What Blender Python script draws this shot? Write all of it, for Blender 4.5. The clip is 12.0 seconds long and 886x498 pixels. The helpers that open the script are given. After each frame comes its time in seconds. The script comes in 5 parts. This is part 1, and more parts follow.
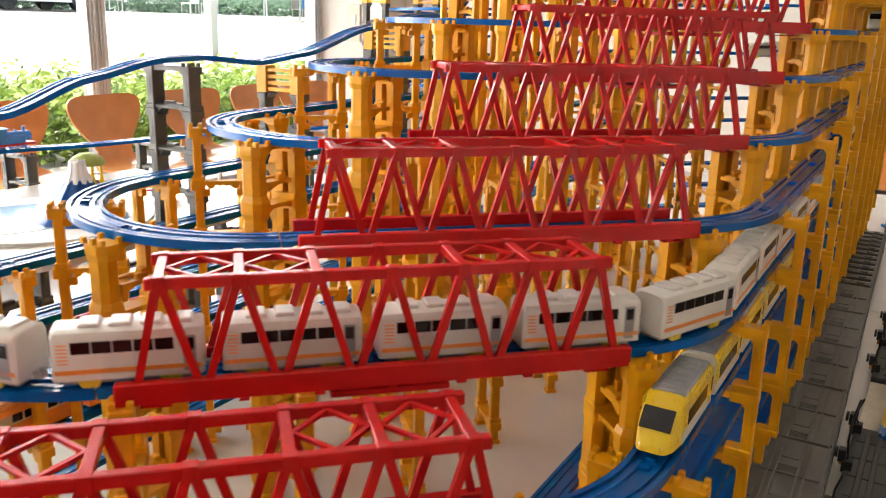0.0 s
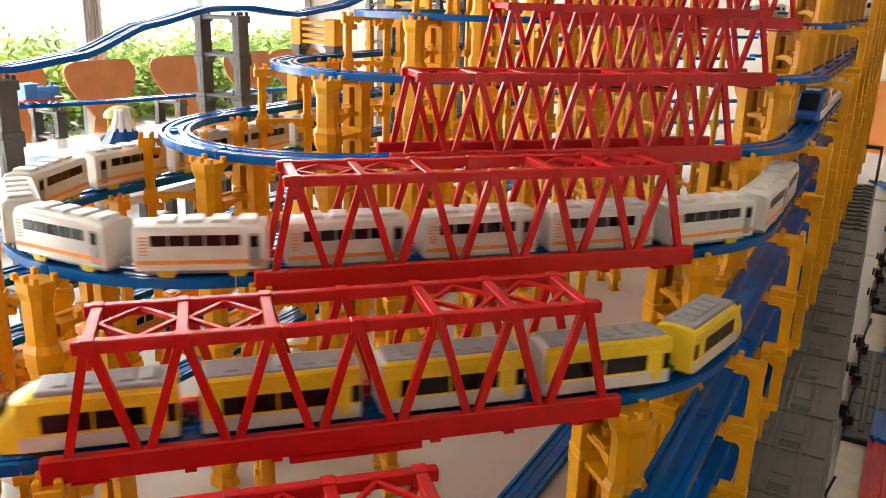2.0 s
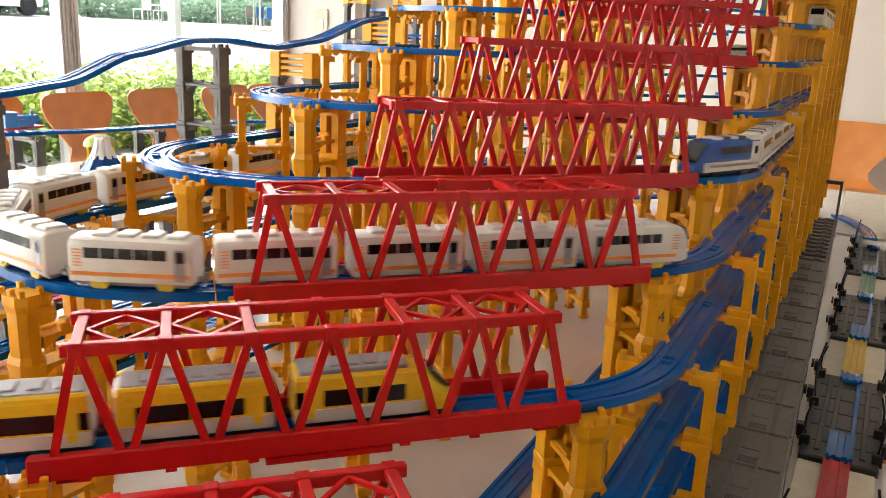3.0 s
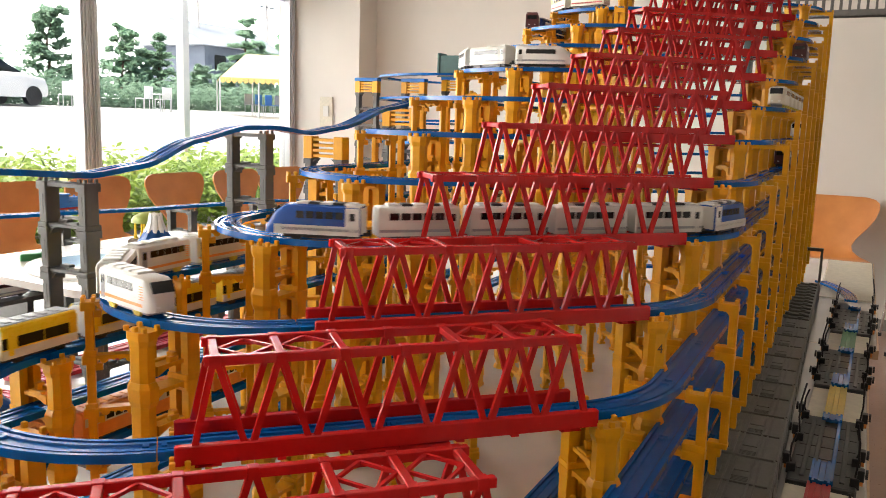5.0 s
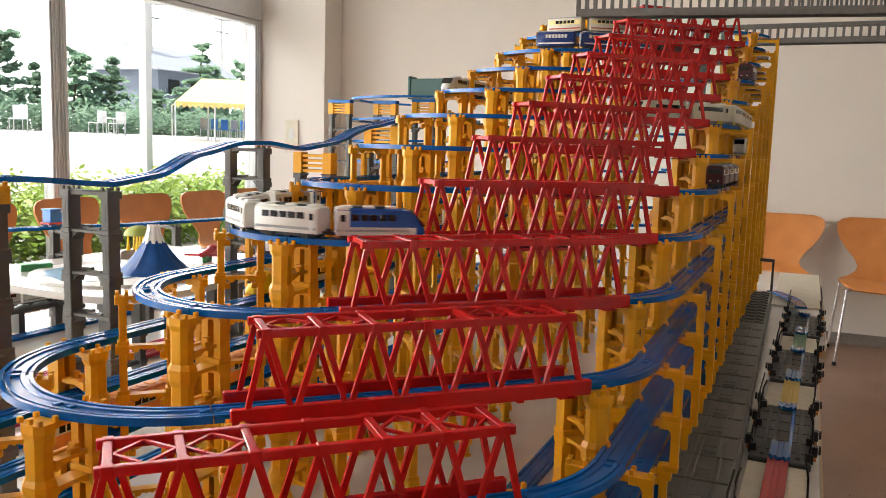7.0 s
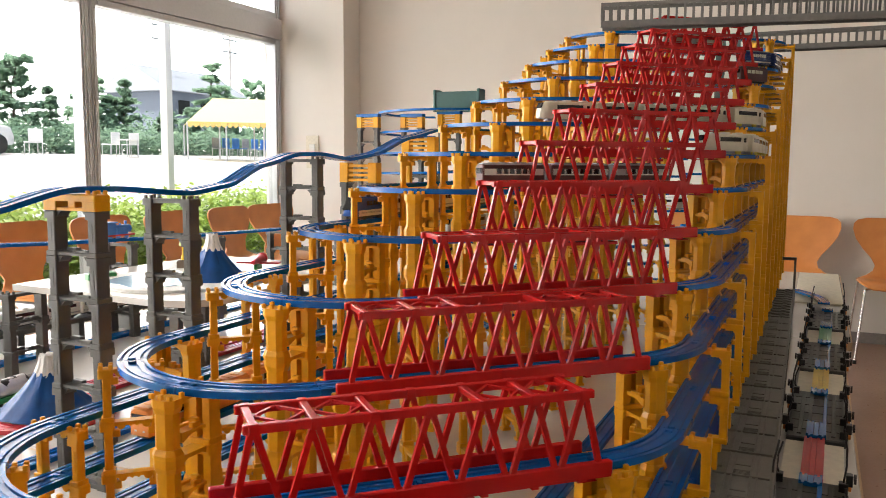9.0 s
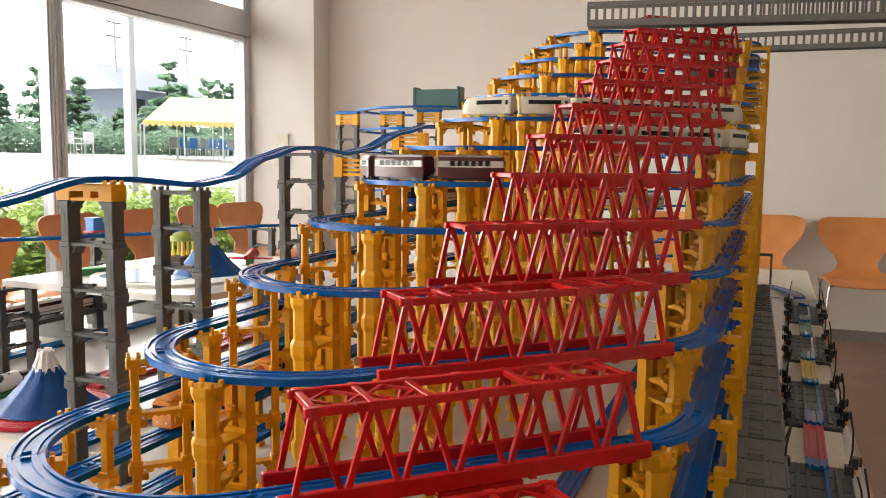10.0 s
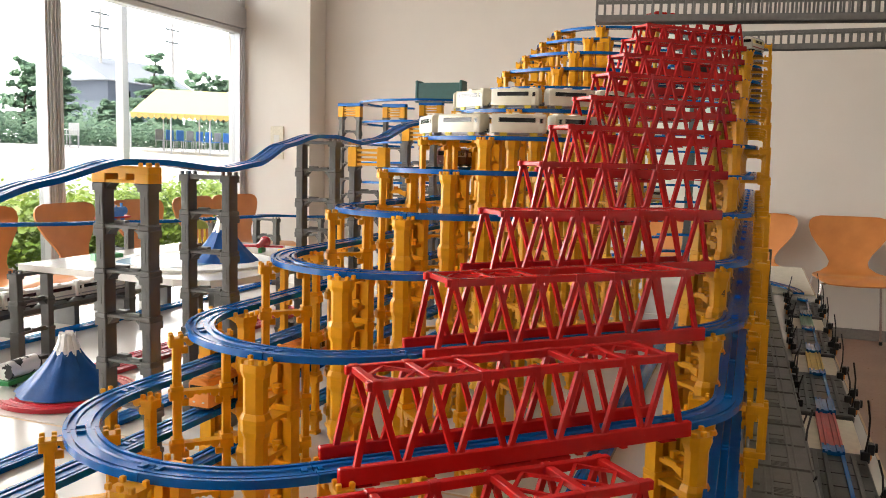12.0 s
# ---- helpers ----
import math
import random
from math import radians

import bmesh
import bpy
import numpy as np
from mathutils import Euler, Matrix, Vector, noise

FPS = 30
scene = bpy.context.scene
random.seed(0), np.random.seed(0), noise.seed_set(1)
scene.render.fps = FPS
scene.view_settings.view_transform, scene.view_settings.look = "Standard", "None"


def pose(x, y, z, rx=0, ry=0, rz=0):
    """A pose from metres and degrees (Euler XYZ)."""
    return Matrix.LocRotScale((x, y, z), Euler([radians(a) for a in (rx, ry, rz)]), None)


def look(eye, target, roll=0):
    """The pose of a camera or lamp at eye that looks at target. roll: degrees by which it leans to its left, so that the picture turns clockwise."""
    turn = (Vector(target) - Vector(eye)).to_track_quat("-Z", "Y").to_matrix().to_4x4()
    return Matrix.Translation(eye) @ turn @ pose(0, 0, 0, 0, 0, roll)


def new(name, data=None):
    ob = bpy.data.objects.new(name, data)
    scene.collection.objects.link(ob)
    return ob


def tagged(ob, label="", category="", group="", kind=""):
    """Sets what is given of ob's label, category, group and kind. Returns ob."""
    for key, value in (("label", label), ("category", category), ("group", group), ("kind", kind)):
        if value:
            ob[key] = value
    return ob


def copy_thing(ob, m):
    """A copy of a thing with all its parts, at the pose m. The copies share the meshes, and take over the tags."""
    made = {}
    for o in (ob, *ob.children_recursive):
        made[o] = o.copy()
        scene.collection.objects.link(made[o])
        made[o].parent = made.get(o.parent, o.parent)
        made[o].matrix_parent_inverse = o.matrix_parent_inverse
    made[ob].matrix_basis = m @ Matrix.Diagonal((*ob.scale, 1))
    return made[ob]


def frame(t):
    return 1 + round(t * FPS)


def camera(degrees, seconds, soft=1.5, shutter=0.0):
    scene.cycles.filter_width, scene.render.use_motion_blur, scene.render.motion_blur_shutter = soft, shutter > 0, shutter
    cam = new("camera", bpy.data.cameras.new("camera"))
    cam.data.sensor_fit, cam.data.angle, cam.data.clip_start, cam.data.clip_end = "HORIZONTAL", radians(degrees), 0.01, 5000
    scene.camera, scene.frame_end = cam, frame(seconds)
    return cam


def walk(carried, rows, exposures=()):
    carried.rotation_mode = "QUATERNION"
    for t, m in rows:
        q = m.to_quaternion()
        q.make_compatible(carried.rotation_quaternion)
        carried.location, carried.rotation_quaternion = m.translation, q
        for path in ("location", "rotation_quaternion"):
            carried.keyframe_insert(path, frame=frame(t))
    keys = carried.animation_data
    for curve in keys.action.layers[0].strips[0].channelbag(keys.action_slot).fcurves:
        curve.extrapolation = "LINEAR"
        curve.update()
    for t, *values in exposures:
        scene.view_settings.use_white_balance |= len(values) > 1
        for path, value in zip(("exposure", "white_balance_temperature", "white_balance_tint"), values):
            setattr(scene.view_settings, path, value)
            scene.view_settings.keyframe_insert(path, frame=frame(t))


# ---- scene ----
cam = camera(56.48, 12.0, soft=0.92, shutter=0.4)
# seconds, place, yaw, tilt, lean
PATH = [
    (0.0, -0.0314, -0.3093, 0.4147, -14.73, -15.29, 1.61),
    (0.5, -0.0744, -0.3309, 0.3881, -14.10, -16.23, 1.98),
    (1.0, -0.1031, -0.3528, 0.3816, -14.04, -17.17, 1.96),
    (1.5, -0.1313, -0.3665, 0.3784, -15.12, -17.34, 1.68),
    (2.0, -0.1600, -0.3815, 0.3746, -16.50, -16.95, 1.73),
    (2.5, -0.1660, -0.3984, 0.3746, -17.89, -15.73, 2.34),
    (3.0, -0.1676, -0.4254, 0.3694, -18.14, -14.41, 2.45),
    (3.5, -0.1896, -0.4523, 0.3640, -17.94, -12.55, 2.44),
    (5.5, -0.3028, -0.6229, 0.3714, -18.76, -7.86, 1.55),
    (6.0, -0.3342, -0.6359, 0.3592, -19.78, -7.05, 1.71),
    (6.5, -0.3628, -0.6582, 0.3533, -20.74, -7.00, 1.62),
    (7.0, -0.3770, -0.6913, 0.3478, -21.31, -7.01, 1.71),
    (9.0, -0.4924, -0.7661, 0.3306, -20.60, -6.06, 0.39),
    (9.5, -0.5447, -0.7556, 0.3218, -21.92, -5.83, 0.75),
    (10.0, -0.5854, -0.7410, 0.3141, -23.48, -5.96, 0.62),
    (10.5, -0.6172, -0.7348, 0.3076, -24.62, -6.37, 0.62),
    (11.0, -0.6308, -0.7332, 0.3057, -24.87, -6.44, 1.00),
    (11.5, -0.6485, -0.7317, 0.2999, -24.60, -6.36, 1.26),
    (12.0, -0.6611, -0.7318, 0.2979, -24.55, -6.18, 1.39),
]
walk(cam, [(t, pose(x, y, z, 0, 0, yaw) @ pose(0, 0, 0, 90 + tilt) @ pose(0, 0, 0, 0, 0, lean)) for t, x, y, z, yaw, tilt, lean in PATH],
     exposures=((0, 1.26), (3.5, 1.24), (5.5, 0.84), (12, 0.73)))

# ---- light ----
world = bpy.data.worlds.new("world")
scene.world = world
world.use_nodes = True
wn = world.node_tree.nodes
sky = wn.new("ShaderNodeTexSky")
sky.sky_type, sky.sun_disc = "NISHITA", False
sky.sun_elevation, sky.sun_rotation = radians(50), radians(200)
wn["Background"].inputs["Strength"].default_value = 0.14
world.node_tree.links.new(sky.outputs["Color"], wn["Background"].inputs["Color"])
sun = new("sun", bpy.data.lights.new("sun", "SUN"))
sun.data.energy, sun.data.angle, sun.data.color = 4.5, radians(0.6), (1.0, 0.95, 0.88)
sun.matrix_basis = look((0, 0, 10), (3.5, 2.2, 0))
sky.dust_density = 2.0

# ---- plan ----
# u runs along the table, w to the window side
S2 = math.sqrt(0.5)
LEVEL, STEP, RAIL = 0.072, 0.216, 0.216
RAD, YC = 0.2085, 0.036
XR, XL = 0.0, -0.445
TABLE, FLOOR = -0.198, -0.82
NSIDE, KLOW, KTOP = 11, -2, 11
TOPZ = -0.009
CEIL = 2.15
WINDOW_W = 27.0


def uw(u, w, z=0.0):
    return Vector((S2 * (u - w), S2 * (u + w), z))


def upose(u, w, z=0.0, turn=0.0):
    p = uw(u, w, z)
    return pose(p.x, p.y, p.z, 0, 0, 45 + turn)


# ---- materials ----
def mat(name, color, rough=0.4, metal=0.0, vary=0.08, scale=60.0, bump=0.0, bscale=300.0, spec=0.5, coat=0.0, second=None, rand=0.0):
    m = bpy.data.materials.new(name)
    m.use_nodes = True
    nt = m.node_tree
    nd, ln = nt.nodes, nt.links
    b = nd["Principled BSDF"]
    b.inputs["Roughness"].default_value, b.inputs["Metallic"].default_value = rough, metal
    b.inputs["Specular IOR Level"].default_value = spec
    b.inputs["Coat Weight"].default_value = coat
    tc = nd.new("ShaderNodeTexCoord")
    n1 = nd.new("ShaderNodeTexNoise")
    n1.inputs["Scale"].default_value, n1.inputs["Detail"].default_value = scale, 6
    ln.new(tc.outputs["Object"], n1.inputs["Vector"])
    ramp = nd.new("ShaderNodeMapRange")
    ramp.inputs["From Min"].default_value, ramp.inputs["From Max"].default_value = 0.3, 0.7
    ln.new(n1.outputs["Fac"], ramp.inputs["Value"])
    mix = nd.new("ShaderNodeMix")
    mix.data_type = "RGBA"
    c2 = second or tuple(c * (1 - vary * 2) for c in color)
    mix.inputs["A"].default_value = (*color, 1)
    mix.inputs["B"].default_value = (*c2, 1)
    ln.new(ramp.outputs["Result"], mix.inputs["Factor"])
    out = mix.outputs["Result"]
    if rand:
        oi = nd.new("ShaderNodeObjectInfo")
        mr = nd.new("ShaderNodeMapRange")
        mr.inputs["To Min"].default_value, mr.inputs["To Max"].default_value = 1 - rand, 1 + rand
        ln.new(oi.outputs["Random"], mr.inputs["Value"])
        hs = nd.new("ShaderNodeHueSaturation")
        ln.new(mr.outputs["Result"], hs.inputs["Value"])
        ln.new(out, hs.inputs["Color"])
        out = hs.outputs["Color"]
    ln.new(out, b.inputs["Base Color"])
    n2 = nd.new("ShaderNodeTexNoise")
    n2.inputs["Scale"].default_value, n2.inputs["Detail"].default_value = bscale, 4
    ln.new(tc.outputs["Object"], n2.inputs["Vector"])
    rr = nd.new("ShaderNodeMapRange")
    rr.inputs["To Min"].default_value, rr.inputs["To Max"].default_value = max(0.02, rough - 0.08), rough + 0.1
    ln.new(n2.outputs["Fac"], rr.inputs["Value"])
    ln.new(rr.outputs["Result"], b.inputs["Roughness"])
    if bump:
        bp = nd.new("ShaderNodeBump")
        bp.inputs["Strength"].default_value, bp.inputs["Distance"].default_value = bump, 0.002
        ln.new(n2.outputs["Fac"], bp.inputs["Height"])
        ln.new(bp.outputs["Normal"], b.inputs["Normal"])
    return m


RED = mat("red_plastic", (0.53, 0.011, 0.010), 0.22, spec=0.36, vary=0.06, bump=0.05, rand=0.05)
YELLOW = mat("yellow_plastic", (0.76, 0.35, 0.002), 0.36, spec=0.35, vary=0.07, bump=0.08, rand=0.07)
BLUE = mat("blue_plastic", (0.0, 0.112, 0.41), 0.17, spec=0.3, vary=0.06, bump=0.05, rand=0.08)
GREY = mat("grey_plastic", (0.088, 0.086, 0.078), 0.45, vary=0.08, bump=0.08, rand=0.08)
DGREY = mat("dark_grey_plastic", (0.160, 0.154, 0.142), 0.5, vary=0.1, bump=0.1, rand=0.12)
LGREY = mat("light_grey_plastic", (0.33, 0.34, 0.36), 0.4, vary=0.08)
BASEG = mat("charcoal_plastic", (0.05, 0.052, 0.05), 0.45, vary=0.1, bump=0.1)
BLACK = mat("black_plastic", (0.012, 0.012, 0.013), 0.35)
WHITE = mat("white_plastic", (0.68, 0.665, 0.62), 0.3, vary=0.03, bump=0.04)
IVORY = mat("ivory_plastic", (0.64, 0.60, 0.48), 0.35, vary=0.04)
ORANGE = mat("orange_stripe", (0.85, 0.30, 0.05), 0.35)
TRAINY = mat("train_yellow", (0.86, 0.60, 0.02), 0.28, vary=0.03)
WHEELY = mat("yellow_wheel", (0.75, 0.62, 0.05), 0.4)
MAROON = mat("maroon_paint", (0.085, 0.016, 0.016), 0.35)
NAVY = mat("navy_paint", (0.012, 0.035, 0.16), 0.25)
TENTY = mat("yellow_canvas", (0.86, 0.74, 0.34), 0.7)
TRAINB = mat("train_blue", (0.012, 0.075, 0.34), 0.2)
SKYBLUE = mat("sky_blue_paint", (0.05, 0.22, 0.62), 0.3)
GREEN = mat("dark_green_plastic", (0.015, 0.085, 0.075), 0.4)
BGREEN = mat("bright_green_plastic", (0.03, 0.26, 0.07), 0.4)
GLASSY = mat("dark_window", (0.008, 0.009, 0.011), 0.12)
SNOW = mat("snow_white", (0.80, 0.80, 0.78), 0.55, bump=0.3, bscale=80)
TOPW = mat("white_tabletop", (0.63, 0.60, 0.55), 0.16, vary=0.05, scale=6, bump=0.03, coat=0.2)
EDGE = mat("tan_table_edge", (0.55, 0.38, 0.22), 0.5)
WALL = mat("cream_wall_paint", (0.74, 0.69, 0.625), 0.8, vary=0.02, scale=3, bump=0.15, bscale=180)
CEILM = mat("white_ceiling", (0.72, 0.71, 0.69), 0.9, vary=0.02)
FLOORM = mat("brown_linoleum", (0.30, 0.17, 0.11), 0.3, vary=0.1, scale=4, bump=0.05, bscale=60, second=(0.24, 0.135, 0.085))
BASEM = mat("grey_baseboard", (0.25, 0.22, 0.2), 0.5)
ALU = mat("aluminium", (0.62, 0.62, 0.63), 0.35, 0.85, vary=0.03)
CHROME = mat("chrome", (0.75, 0.75, 0.76), 0.12, 1.0, vary=0.02)
PLY = mat("orange_beech_ply", (0.64, 0.25, 0.065), 0.36, vary=0.08, scale=9, bump=0.04, second=(0.54, 0.20, 0.05), coat=0.2)
CREAM = mat("cream_board", (0.72, 0.66, 0.52), 0.5)
FUJI = mat("blue_mountain", (0.0, 0.075, 0.30), 0.42, spec=0.3, vary=0.15, scale=30, bump=0.3, bscale=90)
LEAF = mat("hedge_leaf", (0.12, 0.22, 0.02), 0.5, vary=0.3, scale=3, second=(0.26, 0.36, 0.03), rand=0.2)
PINE = mat("pine_leaf", (0.15, 0.27, 0.17), 0.6, vary=0.3, scale=2, second=(0.20, 0.33, 0.19), rand=0.2)
BARK = mat("bark", (0.11, 0.075, 0.05), 0.9, bump=0.6, bscale=40)
CONC = mat("pale_concrete", (0.62, 0.60, 0.56), 0.85, vary=0.06, scale=0.7, bump=0.2, bscale=40)
ROOFB = mat("slate_roof", (0.34, 0.37, 0.41), 0.6)
HOUSEW = mat("house_cladding", (0.16, 0.19, 0.24), 0.8)


def glass_mat():
    m = bpy.data.materials.new("window_glass")
    m.use_nodes = True
    b = m.node_tree.nodes["Principled BSDF"]
    b.inputs["Transmission Weight"].default_value = 1.0
    b.inputs["Roughness"].default_value = 0.0
    b.inputs["IOR"].default_value = 1.02
    return m


GLASS = glass_mat()


# ---- mesh helpers ----
def box(bm, x0, x1, y0, y1, z0, z1, m=None):
    vs = [bm.verts.new(p) for p in ((x0, y0, z0), (x1, y0, z0), (x1, y1, z0), (x0, y1, z0), (x0, y0, z1), (x1, y0, z1), (x1, y1, z1), (x0, y1, z1))]
    for f in ((3, 2, 1, 0), (4, 5, 6, 7), (0, 1, 5, 4), (1, 2, 6, 5), (2, 3, 7, 6), (3, 0, 4, 7)):
        bm.faces.new([vs[i] for i in f])
    if m is not None:
        bmesh.ops.transform(bm, matrix=m, verts=vs)
    return vs


def cbox(bm, x0, x1, y0, y1, z0, z1, c=0.001):
    """A box with its upright and upper edges cut off."""
    def ring(z, d):
        return [bm.verts.new(p) for p in ((x0 + c + d, y0 + d, z), (x1 - c - d, y0 + d, z), (x1 - d, y0 + c + d, z), (x1 - d, y1 - c - d, z),
                                          (x1 - c - d, y1 - d, z), (x0 + c + d, y1 - d, z), (x0 + d, y1 - c - d, z), (x0 + d, y0 + c + d, z))]
    a, b, d = ring(z0, 0), ring(z1 - c, 0), ring(z1, c)
    bm.faces.new(a[::-1])
    bm.faces.new(d)
    for p, q in ((a, b), (b, d)):
        for i in range(8):
            bm.faces.new((p[i], p[(i + 1) % 8], q[(i + 1) % 8], q[i]))
    return a + b + d


def prism(bm, pts, z0, z1, taper=1.0):
    n = len(pts)
    cx, cy = sum(p[0] for p in pts) / n, sum(p[1] for p in pts) / n
    a = [bm.verts.new((x, y, z0)) for x, y in pts]
    b = [bm.verts.new((cx + (x - cx) * taper, cy + (y - cy) * taper, z1)) for x, y in pts]
    bm.faces.new(a[::-1])
    bm.faces.new(b)
    for i in range(n):
        bm.faces.new((a[i], a[(i + 1) % n], b[(i + 1) % n], b[i]))
    return a + b


def bar(bm, p, q, w, d, side=(0, 1, 0)):
    """A straight bar from p to q: w across in its plane, d along side."""
    p, q, s = Vector(p), Vector(q), Vector(side).normalized()
    t = (q - p).normalized()
    n = t.cross(s).normalized()
    vs = [bm.verts.new(o + n * a * w / 2 + s * b * d / 2) for o in (p, q) for a, b in ((-1, -1), (1, -1), (1, 1), (-1, 1))]
    for f in ((0, 1, 2, 3), (7, 6, 5, 4), (0, 4, 5, 1), (1, 5, 6, 2), (2, 6, 7, 3), (3, 7, 4, 0)):
        bm.faces.new([vs[i] for i in f])
    return vs


def rod(bm, p, q, r, n=8, r2=None):
    p, q = Vector(p), Vector(q)
    t = (q - p).normalized()
    a = t.orthogonal().normalized()
    b = t.cross(a)
    r2 = r if r2 is None else r2
    c0 = [bm.verts.new(p + (a * math.cos(i * math.tau / n) + b * math.sin(i * math.tau / n)) * r) for i in range(n)]
    c1 = [bm.verts.new(q + (a * math.cos(i * math.tau / n) + b * math.sin(i * math.tau / n)) * r2) for i in range(n)]
    bm.faces.new(c0[::-1])
    bm.faces.new(c1)
    for i in range(n):
        bm.faces.new((c0[i], c0[(i + 1) % n], c1[(i + 1) % n], c1[i]))


def sweep(bm, profile, frames):
    """Carry a closed profile of (side, up) along frames of (place, side vector)."""
    rings = []
    for p, s in frames:
        rings.append([bm.verts.new(Vector(p) + Vector(s) * a + Vector((0, 0, b))) for a, b in profile])
    n = len(profile)
    for r0, r1 in zip(rings, rings[1:]):
        for i in range(n):
            bm.faces.new((r0[i], r0[(i + 1) % n], r1[(i + 1) % n], r1[i]))
    bm.faces.new(rings[0][::-1])
    bm.faces.new(rings[-1])


def plate(bm, pts, x0, x1):
    """An outline of (y, z) pushed along x."""
    a = [bm.verts.new((x0, y, z)) for y, z in pts]
    b = [bm.verts.new((x1, y, z)) for y, z in pts]
    bm.faces.new(a)
    bm.faces.new(b[::-1])
    for i in range(len(pts)):
        bm.faces.new((a[i], b[i], b[(i + 1) % len(pts)], a[(i + 1) % len(pts)]))


def mesh(name, bm, material, smooth=False):
    bmesh.ops.recalc_face_normals(bm, faces=bm.faces)
    me = bpy.data.meshes.new(name)
    bm.to_mesh(me)
    bm.free()
    me.materials.append(material)
    if smooth:
        me.polygons.foreach_set("use_smooth", [True] * len(me.polygons))
        me.set_sharp_from_angle(angle=radians(40))
    return me


def part(name, bm, material, parent, label="", smooth=False, at=None):
    ob = new(name, bm if isinstance(bm, bpy.types.Mesh) else mesh(name, bm, material, smooth))
    ob.parent = parent
    if at is not None:
        ob.matrix_basis = at
    return tagged(ob, label)


def thing(name, label, category, group="", kind="", at=None):
    ob = new(name)
    ob.empty_display_size = 0.02
    if at is not None:
        ob.matrix_basis = at
    return tagged(ob, label, category, group, kind)


def solid(name, bm, material, label, category="", group="", kind="", at=None, smooth=False):
    ob = new(name, mesh(name, bm, material, smooth))
    if at is not None:
        ob.matrix_basis = at
    return tagged(ob, label, category, group, kind)


# ---- rails ----
HW = 0.019
GROOVED = [(-HW, -0.009), (HW, -0.009), (HW, 0.0), (HW - 0.0045, 0.0), (HW - 0.0045, -0.0035), (HW - 0.0085, -0.0035), (HW - 0.0085, -0.0006), (0.0055, -0.0006), (0.0045, -0.0026),
           (-0.0045, -0.0026), (-0.0055, -0.0006), (-HW + 0.0085, -0.0006), (-HW + 0.0085, -0.0035), (-HW + 0.0045, -0.0035), (-HW + 0.0045, 0.0), (-HW, 0.0)]


def straight_mesh(length):
    bm = bmesh.new()
    g = 0.0006
    sweep(bm, GROOVED, [((g, 0, 0), (0, -1, 0)), ((length - g, 0, 0), (0, -1, 0))])
    for x in (0.004, length - 0.009):
        box(bm, x, x + 0.005, -0.0045, 0.0045, -0.0026, 0.0004)
    for x in (length * 0.28, length * 0.72):
        for y in (-HW - 0.001, HW - 0.001):
            box(bm, x, x + 0.006, y, y + 0.002, -0.007, -0.001)
    return mesh("straight_rail", bm, BLUE)


def curve_mesh(degrees, turn):
    """Starts at the origin along +x and bends to the left (turn 1) or right (-1)."""
    bm = bmesh.new()
    fr = []
    n = 12
    for i in range(n + 1):
        a = radians(degrees) * (0.004 + 0.992 * i / n)
        fr.append(((RAD * math.sin(a), turn * RAD * (1 - math.cos(a)), 0), (math.sin(a) * turn, -math.cos(a), 0)))
    sweep(bm, GROOVED, fr)
    for a in (0.06, 0.94):
        a *= radians(degrees)
        box(bm, -0.003, 0.003, -0.0045, 0.0045, -0.0026, 0.0006, Matrix.Translation((RAD * math.sin(a), turn * RAD * (1 - math.cos(a)), 0)) @ Matrix.Rotation(turn * a, 4, "Z"))
    return mesh("curved_rail", bm, BLUE)


STRAIGHT = straight_mesh(RAIL)
BRIDGE_RAIL = straight_mesh((XR - XL) / 2)
LEFTBEND, RIGHTBEND = curve_mesh(45, 1), curve_mesh(45, -1)
D45, D135 = RAD * math.pi / 4, RAD * math.pi * 0.75


def level_shift(k):
    return Vector((k * STEP * S2, k * STEP * S2, k * LEVEL))


def on_loop(k, s):
    """Place and heading (degrees) on the loop of level k, s metres beyond the bridge's entry."""
    o = level_shift(k)
    span, side = XR - XL, (NSIDE - k) * RAIL
    dz = 0.0
    if s < -D45 - side:
        s2 = -D45 - side - s
        a = s2 / RAD
        # the far turn, on the way in
        e = Vector((XR + RAD * S2, YC + RAD * (1 - S2), 0)) + Vector((S2, S2, 0)) * side
        c = e + Vector((-S2, S2, 0)) * RAD
        ang = radians(-45) + a
        p = c + Vector((math.cos(ang), math.sin(ang), 0)) * RAD
        h = math.degrees(ang) - 90
        dz = -LEVEL * min(1, s2 / 1.1) * 0.5
        return Vector((p.x, p.y, dz)) + o, h
    if s < -D45:
        e = Vector((XR + RAD * S2, YC + RAD * (1 - S2), 0)) + Vector((S2, S2, 0)) * (-D45 - s)
        return e + o, 225
    if s < 0:
        a = -s / RAD
        return Vector((XR + RAD * math.sin(a), YC + RAD * (1 - math.cos(a)), 0)) + o, 180 + math.degrees(a)
    if s < span:
        return Vector((XR - s, YC, 0)) + o, 180
    s -= span
    if s < D135:
        a = s / RAD
        return Vector((XL - RAD * math.sin(a), YC + RAD * (1 - math.cos(a)), 0)) + o, 180 - math.degrees(a)
    s -= D135
    f = Vector((XL - RAD * S2, YC + RAD * (1 + S2), 0))
    if s < side:
        return f + Vector((S2, S2, 0)) * s + o, 45
    s -= side
    e = f + Vector((S2, S2, 0)) * side
    c = e + Vector((S2, -S2, 0)) * RAD
    ang = radians(135) - s / RAD
    p = c + Vector((math.cos(ang), math.sin(ang), 0)) * RAD
    return Vector((p.x, p.y, LEVEL * 0.5 * min(1, s / 1.1))) + o, math.degrees(ang) - 90


